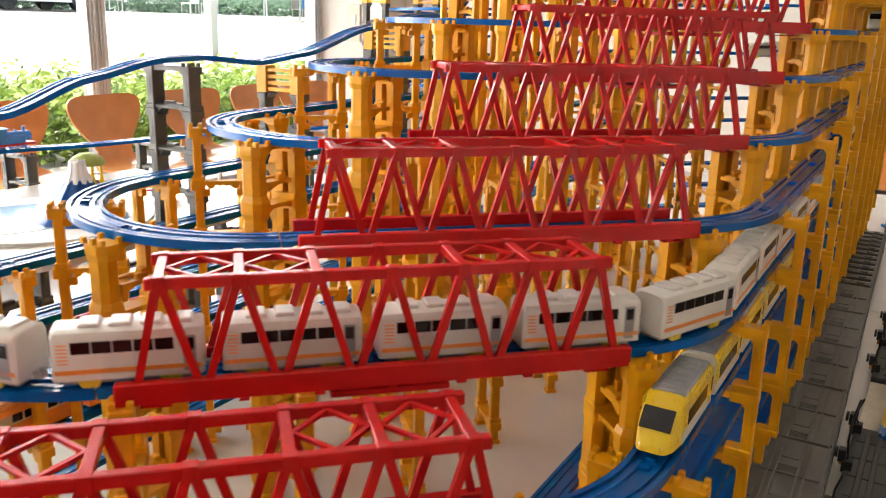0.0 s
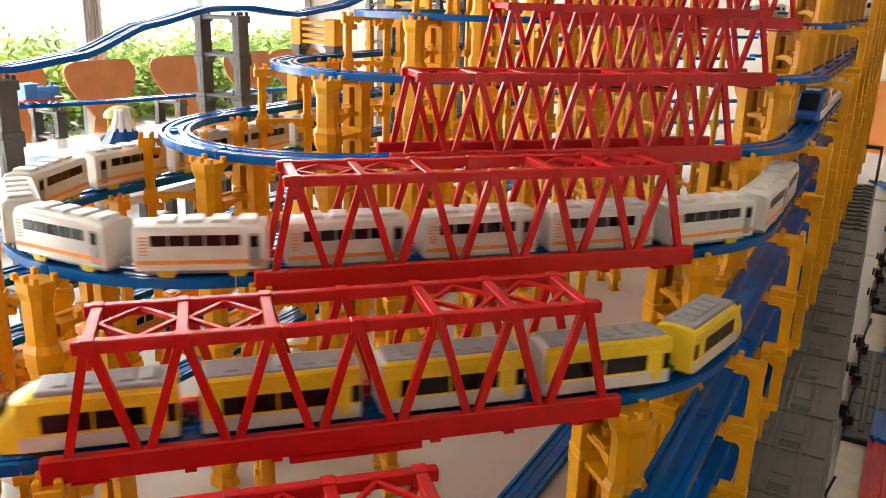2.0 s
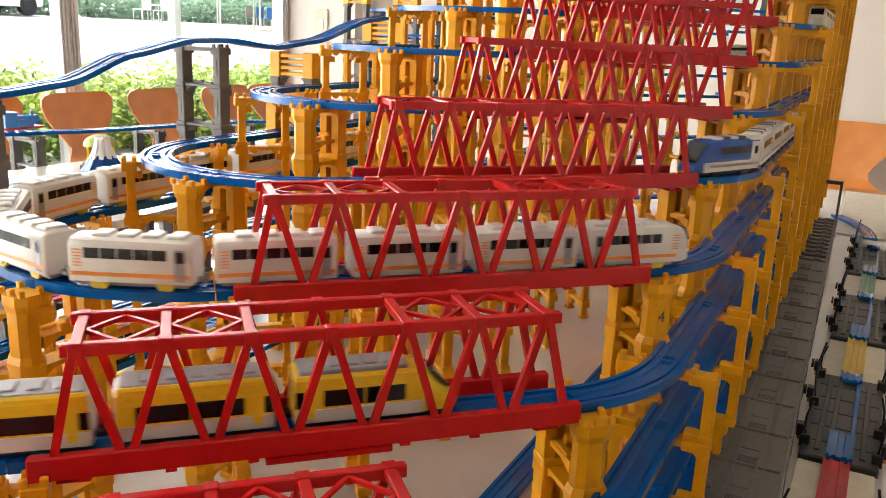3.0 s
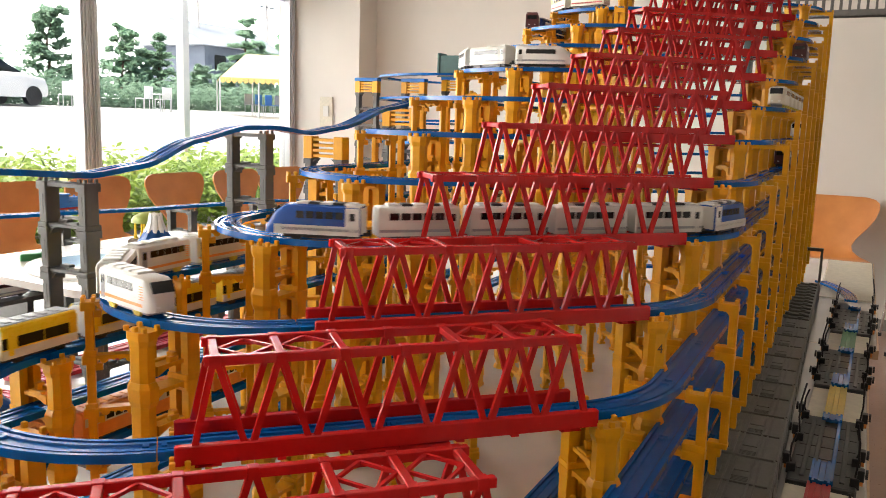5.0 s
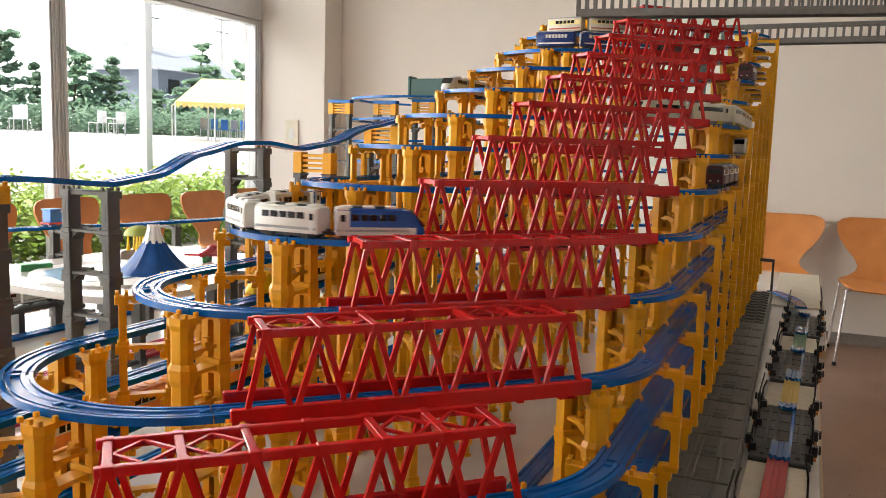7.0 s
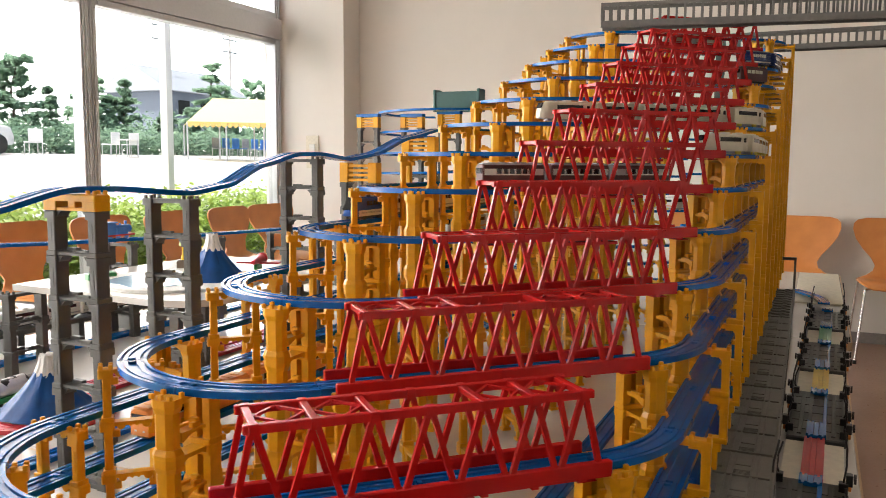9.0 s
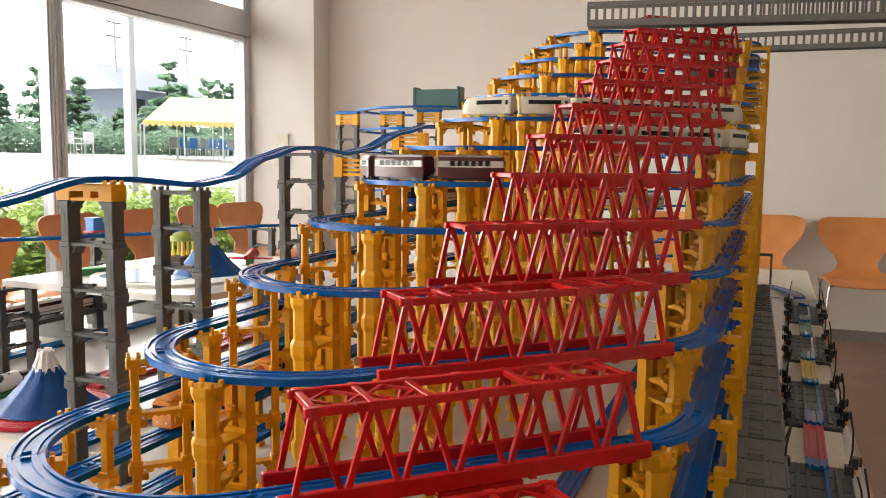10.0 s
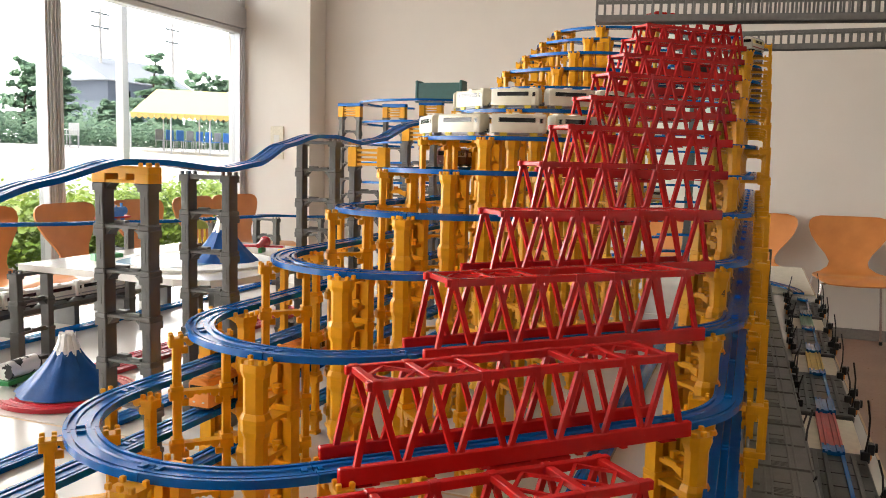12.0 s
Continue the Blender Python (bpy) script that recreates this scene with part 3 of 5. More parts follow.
def build_car(style, end):
    """One car, centred on its two axles, nose to +x; z=0 is the rail's top. end: 0 middle, 1 lead or tail."""
    st = STYLES[style]
    t = thing("train_car", st["label"] + (" and cab" if end else ""), "toy train", "cars of the %s train" % style)
    half = st["mid"] / 2
    nose = st["nose"] if end else None
    bm = bmesh.new()
    rings = [section(-half, CW - 0.003, Z0, Z1 - 0.0015), section(-half + 0.002, CW, Z0, Z1)]
    if not nose or nose == "flat":
        rings += [section(half - 0.002, CW, Z0, Z1), section(half, CW - 0.003, Z0, Z1 - 0.0015)]
        tip = half
    elif nose == "blunt":
        rings += [section(half - 0.008, CW, Z0, Z1), section(half + 0.003, CW - 0.002, Z0, Z1 - 0.004), section(half + 0.010, CW - 0.008, Z0 + 0.001, Z1 - 0.012, 0.009),
                  section(half + 0.013, CW - 0.014, Z0 + 0.002, Z0 + 0.020, 0.008)]
        tip = half + 0.013
    elif nose == "slope":
        rings += [section(half - 0.022, CW, Z0, Z1), section(half - 0.008, CW - 0.001, Z0, Z1 - 0.006, 0.010), section(half + 0.006, CW - 0.005, Z0, Z1 - 0.018, 0.011),
                  section(half + 0.016, CW - 0.012, Z0 + 0.001, Z0 + 0.014, 0.007), section(half + 0.020, CW - 0.020, Z0 + 0.002, Z0 + 0.008, 0.003)]
        tip = half + 0.018
    else:
        rings += [section(half - 0.012, CW, Z0, Z1), section(half + 0.002, CW - 0.002, Z0, Z1 - 0.007, 0.009), section(half + 0.013, CW - 0.007, Z0, Z1 - 0.020, 0.010),
                  section(half + 0.018, CW - 0.012, Z0 + 0.001, Z0 + 0.012, 0.006)]
        tip = half + 0.016
    loft(bm, rings)
    part("body", bm, TRAINY if style == "yellow" and end else TRAINB if style == "blue" and end else st["body"], t, smooth=True)
    if style == "yellow" and not end:
        bm = bmesh.new()
        for y0, y1 in ((-CW / 2 - 0.0002, -CW / 2 + 0.005), (CW / 2 - 0.005, CW / 2 + 0.0002)):
            cbox(bm, -half + 0.0012, half - 0.0012, y0, y1, Z1 - 0.006, Z1 + 0.0006, 0.0018)
        part("roof_rim", bm, TRAINY, t, "yellow roof rim")
    if st["roof"]:
        bm = bmesh.new()
        x1 = half - (0.024 if nose == "slope" else 0.004)
        cbox(bm, -half + 0.004, x1, -CW / 2 + 0.0035, CW / 2 - 0.0035, Z1 - 0.002, Z1 + 0.0016, 0.001)
        for i in range(5):
            x = -half + 0.014 + i * (x1 + half - 0.02) / 5
            cbox(bm, x, x + 0.010, -0.009, 0.009, Z1 + 0.0016, Z1 + 0.003, 0.0008)
        part("roof", bm, st["roof"], t, smooth=False)
    for i in range(st["units"]):
        x = -half + 0.008 + i * (2 * half - 0.02 - (0.012 if nose else 0)) / st["units"]
        bm = bmesh.new()
        cbox(bm, x, x + 0.016, -0.011, 0.011, Z1 - 0.0008, Z1 + 0.0028, 0.0012)
        part("roof_unit", bm, BLACK if style == "blue" and i % 2 else st["body"], t)
    for s in (-1, 1):
        y = s * CW / 2
        def panel(name, x0, x1, z0, z1, material, d=0.0007):
            m_ = bmesh.new()
            cbox(m_, x0, x1, min(y - s * 0.001, y + s * d), max(y - s * 0.001, y + s * d), z0, z1, 0.0003)
            part(name, m_, material, t)
        if st["low"]:
            panel("lower_panel", -half + 0.001, half - (0.012 if nose else 0.001), Z0, Z0 + 0.011, st["low"], 0.0005)
        if st["stripe"]:
            panel("stripe", -half + 0.002, half - (0.006 if nose else 0.002), Z0 + 0.0055, Z0 + 0.0092, st["stripe"], 0.0004)
        if st["band"]:
            panel("window_band", -half + 0.003, half - 0.003, 0.029, 0.041, st["band"], 0.0004)
        zt, zb = (0.041, 0.0315)
        x0 = -half + 0.022
        x1 = half - (0.026 if nose else 0.014)
        if style == "yellow":
            zt, zb = 0.036, 0.0225
            panel("upper_panel", -half + 0.001, half - (0.012 if nose else 0.001), Z0 + 0.0112, 0.0455, TRAINY, 0.0004)
            panel("door_panel", x0 - 0.013, x0 - 0.005, Z0 + 0.004, 0.038, TRAINY, 0.0009)
            panel("window", -half + 0.001, x0 - 0.014, zb, zt, GLASSY)
        elif style in ("express", "cream", "blue", "silver"):
            panel("door", -half + 0.006, -half + 0.0155, Z0 + 0.003, 0.042, LGREY if style == "express" else st["body"], 0.0004)
            panel("door_window", -half + 0.0072, -half + 0.0143, 0.030, 0.040, GLASSY)
            if style == "express":
                for i in range(6):
                    panel("side_louver", half - 0.0125, half - 0.004, 0.0235 + i * 0.003, 0.0247 + i * 0.003, ORANGE, 0.0003)
        n = st["n"]
        w = (x1 - x0) / n
        for i in range(n):
            g = 0.0012 if style in ("express", "yellow") else 0.0026
            panel("window", x0 + i * w + g / 2, x0 + (i + 1) * w - g / 2, zb, zt, st["win"])
        if nose == "blue":
            panel("skirt", -half + 0.001, half + 0.004, Z0, Z0 + 0.0125, WHITE, 0.0004)
            panel("rear_panel", -half + 0.001, -half + 0.0205, Z0 + 0.0125, 0.0465, WHITE, 0.0003)
    if nose == "blue":
        bm = bmesh.new()
        cbox(bm, -half + 0.0005, -half + 0.0205, -CW / 2 + 0.002, CW / 2 - 0.002, Z1 - 0.003, Z1 + 0.0005, 0.0012)
        cbox(bm, -half - 0.0004, -half + 0.002, -CW / 2 + 0.003, CW / 2 - 0.003, Z0 + 0.002, Z1 - 0.003, 0.0006)
        part("rear_shell", bm, WHITE, t, "white rear shell")
    if nose:
        bm = bmesh.new()
        wz = {"blunt": (half + 0.0045, Z1 - 0.0045, half + 0.0108, Z1 - 0.017), "slope": (half - 0.004, Z1 - 0.0072, half + 0.010, Z1 - 0.0215),
              "blue": (half - 0.004, Z1 - 0.0038, half + 0.0165, Z1 - 0.0265), "flat": (half, Z1 - 0.008, half, Z1 - 0.018)}[nose]
        a, b = Vector((wz[0], 0, wz[1])), Vector((wz[2], 0, wz[3]))
        bar(bm, a + Vector((0.0008, 0, 0)), b + Vector((0.0008, 0, 0)), 0.0022 if nose != "blue" else 0.004, CW - 0.010, (0, 1, 0))
        part("windscreen", bm, GLASSY, t)
        for s in (-1, 1):
            bm = bmesh.new()
            cbox(bm, tip - 0.004, tip + 0.0006, s * 0.008 - 0.0022, s * 0.008 + 0.0022, Z0 + 0.006, Z0 + 0.0085, 0.0005)
            part("headlight", bm, SNOW, t)
    bm = bmesh.new()
    cbox(bm, -half + 0.006, half - 0.006, -0.012, 0.012, 0.0045, Z0 + 0.001, 0.001)
    part("underframe", bm, BLACK if st["wheel"] is BLACK else LGREY, t)
    for x in (-half + 0.026, half - 0.026):
        for s in (-1, 1):
            bm = bmesh.new()
            rod(bm, (x, s * 0.0115, 0.0085), (x, s * 0.0150, 0.0085), 0.0085, 18)
            rod(bm, (x, s * 0.0150, 0.0085), (x, s * 0.0162, 0.0085), 0.0038, 10)
            part("wheel", bm, st["wheel"], t, smooth=True)
    bm = bmesh.new()
    cbox(bm, -half - 0.009, -half + 0.004, -0.003, 0.003, 0.0085, 0.013, 0.001)
    rod(bm, (-half - 0.008, 0, 0.010), (-half - 0.008, 0, 0.017), 0.003, 8)
    part("coupling", bm, LGREY if style == "express" else BLACK, t)
    return t


# style, level, cars, pitch, times and places of the joint behind the leading car, turned round
TRAINS = [
    ("express", 2, 14, 0.126, ((0, 0.734), (1.5, 1.146), (2.0, 1.29), (3.7, 1.792), (5.4, 2.377), (12, 4.2)), False),
    ("yellow", 1, 5, 0.131, ((0, -0.305), (1.5, 0.178), (3.7, 0.858), (5.3, 1.34), (12, 3.4)), False),
    ("blue", 3, 6, 0.131, ((0, -1.10), (1.5, -0.616), (2.5, -0.295), (3.7, 0.09), (5.5, 0.628), (6.5, 0.908), (7.2, 1.14), (12, 2.6)), False),
    ("maroon", 4, 3, 0.140, ((0, -1.75), (3, -1.45), (6.5, -0.58), (7.2, -0.30), (8.8, 0.292), (9.5, 0.556), (10.5, 0.93), (12, 1.49)), False),
    ("cream", 5, 5, 0.129, ((0, -1.5), (3, -1.45), (6.5, -0.936), (8.8, -0.152), (9.5, 0.064), (10.5, 0.40), (12, 0.87)), False),
    ("cream", 6, 6, 0.129, ((0, -0.95), (5.5, -0.172), (6.5, -0.04), (9.5, 0.48), (12, 0.936)), False),
    ("silver", 7, 4, 0.129, ((0, -0.03), (5.3, 0.935), (6.5, 1.19), (7.2, 1.32), (12, 2.2)), False),
    ("navy", 9, 4, 0.126, ((0, 2.1), (5.3, 1.13), (5.5, 1.08), (6.0, 0.91), (7.0, 0.53), (8.8, -0.02), (9.5, -0.22), (12, -0.9)), True),
    ("local", 10, 2, 0.126, ((0, 0.95), (5.5, 0.70), (6.0, 0.655), (7.0, 0.565), (8.8, 0.30), (12, -0.15)), True),
    ("orange", -1, 4, 0.126, ((0, 1.655), (12, 1.665)), False),
    ("brown", 8, 1, 0.126, ((0, -0.62), (5.3, -0.30), (7.2, -0.20), (12, 0.1)), False),
]


def along(keys, t):
    for (t0, a), (t1, b) in zip(keys, keys[1:]):
        if t <= t1:
            return a + (b - a) * (t - t0) / (t1 - t0)
    return keys[-1][1]


CARS = []


def build_trains():
    for style, k, n, pitch, keys, back in TRAINS:
        half = STYLES[style]["mid"] / 2
        mid = build_car(style, 0) if n > 2 else None
        lead = build_car(style, 1)
        for j in range(n):
            if j == 0:
                car, off, flip = lead, pitch / 2, False
            elif j == n - 1:
                tail = build_car("brown", 1) if style == "navy" else copy_thing(lead, Matrix.Identity(4))
                car, off, flip = tail, pitch / 2 - j * pitch, True
            elif j == 1:
                car, off, flip = mid, pitch / 2 - pitch, False
            else:
                car, off, flip = copy_thing(mid, Matrix.Identity(4)), pitch / 2 - j * pitch, False
            CARS.append((car, k, off, flip, keys, half - 0.026))


build_trains()


def car_pose(k, s, d, flip):
    a, _ = on_loop(k, s + d)
    b, _ = on_loop(k, s - d)
    m = (a + b) / 2
    h = math.degrees(math.atan2(a.y - b.y, a.x - b.x))
    tilt = -math.degrees(math.asin(max(-1, min(1, (a.z - b.z) / (a - b).length))))
    if flip:
        h, tilt = h + 180, -tilt
    return pose(m.x, m.y, m.z + TOPZ + 0.0002 - 0.0022, 0, tilt, h)


# ---- roller-coaster track beside the tower ----
def spline(points, x):
    for (x0, y0), (x1, y1) in zip(points, points[1:]):
        if x <= x1:
            f = max(0.0, (x - x0) / (x1 - x0))
            f = f * f * (3 - 2 * f) * 0.5 + f * 0.5
            return y0 + (y1 - y0) * f
    return points[-1][1]


COAST = [(-0.9, 0.10), (-0.5, 0.16), (-0.25, 0.215), (-0.09, 0.257), (0.06, 0.287), (0.15, 0.287), (0.33, 0.274), (0.44, 0.285), (0.57, 0.325), (0.71, 0.349), (0.80, 0.351), (0.94, 0.339),
         (1.07, 0.352), (1.29, 0.404), (1.50, 0.434), (1.75, 0.445), (2.1, 0.45)]
WC = 0.915


def bend(u):
    """How far the undulating track has swung towards the table's front, 0 to 1."""
    k = min(1.0, max(0.0, (0.78 - u) / 0.5))
    return k * k * (3 - 2 * k)


def coast_w(u):
    return WC - 0.045 * bend(u)


def coast_z(u):
    return spline(COAST, u + 0.032 * bend(u))


def ribbon(parent, f, n, name="rail", material=None, seg=1):
    """Rails along f(i/n) -> (place, side), cut into seg pieces."""
    per = n // seg
    for j in range(seg):
        bm = bmesh.new()
        sweep(bm, GROOVED, [f((j * per + i) / n + (0.0002 if i == 0 else 0)) for i in range(per + 1)])
        part(name, bm, material or BLUE, parent)


coaster = thing("toy_coaster_track", "blue plastic toy rails rising and dipping over tall grey piers", "train track")


def coaster_at(f):
    u = -0.9 + f * 3.0
    p = uw(u, coast_w(u), coast_z(u))
    return p, uw(0, -1)


ribbon(coaster, coaster_at, 168, "rail", BLUE, 14)


GH = 0.072


def grey_block(h, top=False, deep=0.013):
    posts = []
    for s in (-1, 1):
        bm = bmesh.new()
        y = s * 0.044
        cbox(bm, -deep, deep, y - 0.0085, y + 0.0085, -h, -0.006, 0.0015)
        cbox(bm, -deep - 0.0025, deep + 0.0025, y - 0.0115, y + 0.0115, -0.013, 0, 0.0015)
        cbox(bm, -deep - 0.0025, deep + 0.0025, y - 0.0105, y + 0.0105, -h, -h + 0.008, 0.0015)
        for x in (-deep - 0.0006, deep):
            cbox(bm, x, x + 0.0006, y - 0.002, y + 0.002, -h + 0.022, -0.02, 0.0002)
        if top:
            nubs(bm, -deep, deep, y - 0.009, y + 0.009, 0)
        q = s * 0.0345
        plate(bm, [(q, -0.0125), (s * 0.022, -0.0005), (q, -0.0005)], -deep * 0.8, deep * 0.8)
        plate(bm, [(q, -h + 0.0075), (s * 0.027, -h + 0.0005), (q, -h + 0.0005)], -deep * 0.8, deep * 0.8)
        posts.append(mesh("post", bm, GREY))
    bm = bmesh.new()
    cbox(bm, -deep * 0.9, deep * 0.9, -0.036, 0.036, -h + 0.001, -h + 0.006, 0.001)
    cbox(bm, -deep * 0.8, -deep * 0.1, -0.030, -0.010, -h + 0.0055, -h + 0.0105, 0.0008)
    cbox(bm, deep * 0.0, deep * 0.8, 0.004, 0.026, -h + 0.006, -h + 0.012, 0.0008)
    cbox(bm, -deep * 0.6, deep * 0.2, -0.008, 0.002, -h + 0.006, -h + 0.009, 0.0008)
    beam = mesh("pier_block", bm, GREY)
    if top:
        bm = bmesh.new()
        cbox(bm, -deep * 0.9, deep * 0.9, -0.036, 0.036, -0.008, -0.0008, 0.001)
        posts.append(mesh("top_plate", bm, GREY))
    return beam, posts


GB, GBT = grey_block(GH), grey_block(GH, True)


def grey_stack(t, z, top):
    beam, posts = GBT if top else GB
    blk = part("pier_block", beam, GREY, t, at=pose(0, 0, z))
    for me in posts:
        part(me.name.split(".")[0], me, GREY, blk)


def grey_pier(u, w, ztop, turn=0.0, cap=False, label="tall stack of dark grey plastic toy piers", foot=TABLE):
    n = int((ztop - foot) / GH)
    rest = ztop - foot - n * GH
    t = thing("track_pier", label + (" with a yellow cap" if cap else ""), "toy pier", "grey pier stacks", at=upose(u, w, foot, turn))
    z = 0.0
    if rest > 0.008:
        bm = bmesh.new()
        for s in (-1, 1):
            cbox(bm, -0.0135, 0.0135, s * 0.044 - 0.0095, s * 0.044 + 0.0095, 0, rest, 0.001)
        cbox(bm, -0.010, 0.010, -0.036, 0.036, 0, min(rest, 0.008), 0.001)
        part("pier_foot", bm, GREY, t)
        z = rest
    for i in range(n - (1 if cap else 0)):
        z += GH
        grey_stack(t, z, i == n - 1)
    if cap:
        bm = bmesh.new()
        cbox(bm, -0.016, 0.016, -0.056, 0.056, 0.015, 0.026, 0.0015)
        for s in (-1, 1):
            cbox(bm, -0.016, 0.016, s * 0.042 - 0.014, s * 0.042 + 0.014, 0.0, 0.016, 0.0015)
        cbox(bm, -0.012, 0.012, -0.010, 0.006, 0.004, 0.016, 0.0012)
        cbox(bm, -0.014, 0.014, -0.030, 0.030, 0.0, 0.005, 0.001)
        nubs(bm, -0.013, 0.013, -0.054, -0.034, 0.026)
        nubs(bm, -0.013, 0.013, 0.034, 0.054, 0.026)
        part("yellow_cap", bm, YELLOW, t, "yellow crenellated cap block", at=pose(0, 0, z))
    return t


for u, cap in ((0.055, True), (0.265, False), (0.745, False), (-0.33, False), (-0.56, False)):
    grey_pier(u, coast_w(u), coast_z(u) - 0.009 - (0.006 if not cap else -0.044), 0, cap)


def slotted_pier(u, w, ztop, blue=False, h=0.052):
    """A slotted yellow block on grey stacks."""
    t = thing("slotted_pier", "slotted yellow toy pier block on grey plastic stacks", "toy pier", "slotted piers", at=upose(u, w, TABLE))
    n = max(1, int((ztop - h - TABLE) / GH))
    rest = ztop - h - TABLE - n * GH
    if rest > 0.004:
        for s in (-1, 1):
            bm = bmesh.new()
            cbox(bm, -0.0135, 0.0135, s * 0.044 - 0.0095, s * 0.044 + 0.0095, 0, rest, 0.001)
            part("pier_foot", bm, GREY, t)
    for i in range(n):
        grey_stack(t, rest + GH * (i + 1), False)
    z = n * GH + rest
    rest = 0.0
    for s in (-1, 1):
        bm = bmesh.new()
        cbox(bm, -0.015, 0.015, s * 0.043 - 0.013, s * 0.043 + 0.013, z, z + h + rest, 0.0015)
        part("side_block", bm, YELLOW, t, "yellow block")
    for i in range(4):
        zz = z + (h + rest) * (0.06 + 0.24 * i)
        bm = bmesh.new()
        cbox(bm, -0.011, 0.011, -0.0305, 0.0305, zz, zz + 0.007, 0.001)
        part("slot_bar", bm, YELLOW, t, "yellow bar")
    if blue:
        bm = bmesh.new()
        cbox(bm, -0.017, 0.017, -0.057, 0.057, z + h + rest, z + h + rest + 0.014, 0.0015)
        part("blue_cap", bm, BLUE, t, "blue cap")
    return t


slotted_pier(1.02, WC, 0.326)
slotted_pier(1.38, WC, 0.404)
for u, w, z in ((2.45, 1.70, 0.530), (2.5, 1.50, 0.530), (2.6, 1.36, 0.545)):
    slotted_pier(u, w, z, True, 0.048)

back_spiral = thing("toy_spiral_track", "thin blue toy rails winding round slotted yellow piers", "train track")
for i, z in enumerate((0.548, 0.455, 0.36, 0.27, 0.18)):
    def winding(f, z=z):
        a = 0.3 + f * 4.2
        u, w = 2.62 + 0.20 * math.cos(a) , 1.46 + 0.24 * math.sin(a)
        return uw(u, w, z + 0.02 * f), uw(math.cos(a), math.sin(a))
    ribbon(back_spiral, winding, 24, "rail", BLUE, 4)

# green tunnel box
bm = bmesh.new()
for w0, w1 in ((0, 0.006), (0.214, 0.22)):
    cbox(bm, -0.035, 0.035, w0 - 0.004, w1 + 0.004, 0, 0.100, 0.003)
cbox(bm, -0.031, -0.026, 0.006, 0.214, 0, 0.085, 0.001)
cbox(bm, 0.026, 0.031, 0.006, 0.214, 0, 0.085, 0.001)
cbox(bm, -0.031, 0.031, 0.006, 0.214, 0.085, 0.089, 0.001)
solid("toy_tunnel", bm, GREEN, "dark green plastic toy tunnel box over the rails", "toy tunnel", at=upose(2.6, 1.205, 0.556))


# ---- dark girder bridges to the next table ----
def girder(u, w0, w1, z0, h, pitch, label, turn=0.0):
    hinge = Matrix.Translation((u, w0, 0))
    t = thing("girder_bridge", label, "toy bridge", "grey girder bridges", at=pose(0, 0, 0, 0, 0, 45) @ hinge @ pose(0, 0, 0, 0, 0, turn) @ hinge.inverted())
    for d in (-0.035, 0.030):
        for a, b, nm in ((z0, z0 + h * 0.28, "lower_flange"), (z0 + h * 0.86, z0 + h, "upper_flange")):
            bm = bmesh.new()
            cbox(bm, u + d, u + d + 0.005, w1, w0, a, b, 0.0008)
            part(nm, bm, DGREY, t)
        n = int((w0 - w1) / pitch)
        for i in range(n + 1):
            w = w0 - i * pitch
            bm = bmesh.new()
            cbox(bm, u + d - 0.001, u + d + 0.006, w - pitch * 0.26, w + pitch * 0.02, z0 + h * 0.28, z0 + h * 0.86, 0.0006)
            part("stiffener", bm, DGREY, t)
    bm = bmesh.new()
    cbox(bm, u - 0.028, u + 0.028, w1, w0, z0 + h * 0.2, z0 + h * 0.26, 0.001)
    part("deck", bm, DGREY, t)
    return t


girder(1.80, 0.470, -1.6, 0.757, 0.078, 0.0255, "long dark grey plastic girder bridge spanning over the tower", 9.0)
girder(2.9, 0.3, -1.8, 0.80, 0.078, 0.030, "dark grey plastic girder bridge behind the tower")
grey_pier(2.108, -1.476, 0.756, 99, foot=FLOOR)
grey_pier(2.9, -1.7, 0.799, 90, foot=FLOOR)
grey_pier(2.9, 0.22, 0.799, 90)
build_pier(*uw(1.80, 0.43).xy, 135, 10, True)

# ---- grey platform row ----
def platform_mesh():
    bm = bmesh.new()
    L, W, z = 0.2155, 0.092, 0.066
    cbox(bm, 0.0005, L, -W / 2, W / 2, z - 0.007, z, 0.0012)
    for y in (-W / 2, W / 2 - 0.005):
        cbox(bm, 0.001, L - 0.001, y, y + 0.005, 0, z - 0.007, 0.0008)
        cbox(bm, 0.002, L - 0.002, y + 0.0008, y + 0.0042, z, z + 0.0035, 0.0006)
    for y in (-0.022, -0.0135, 0.0135, 0.022):
        cbox(bm, 0.004, L - 0.004, y - 0.0015, y + 0.0015, z, z + 0.0022, 0.0005)
    for x in (0.0, L / 2):
        for i in range(5):
            cbox(bm, x + 0.006 + i * 0.005, x + 0.008 + i * 0.005, -0.012, 0.012, z, z + 0.0016, 0.0004)
        cbox(bm, x + 0.05, x + 0.085, -0.011, 0.011, z, z + 0.0014, 0.0005)
        cbox(bm, x + 0.001, x + 0.004, -W / 2 + 0.006, W / 2 - 0.006, z, z + 0.0028, 0.0006)
        cbox(bm, x + 0.03, x + 0.06, 0.029, 0.037, z, z + 0.003, 0.0006)
    for x in (0.05, 0.14):
        cbox(bm, x, x + 0.03, W / 2 - 0.0004, W / 2 + 0.0012, 0.02, 0.05, 0.0005)
        cbox(bm, x, x + 0.03, -W / 2 - 0.0012, -W / 2 + 0.0004, 0.02, 0.05, 0.0005)
    return mesh("platform", bm, DGREY)


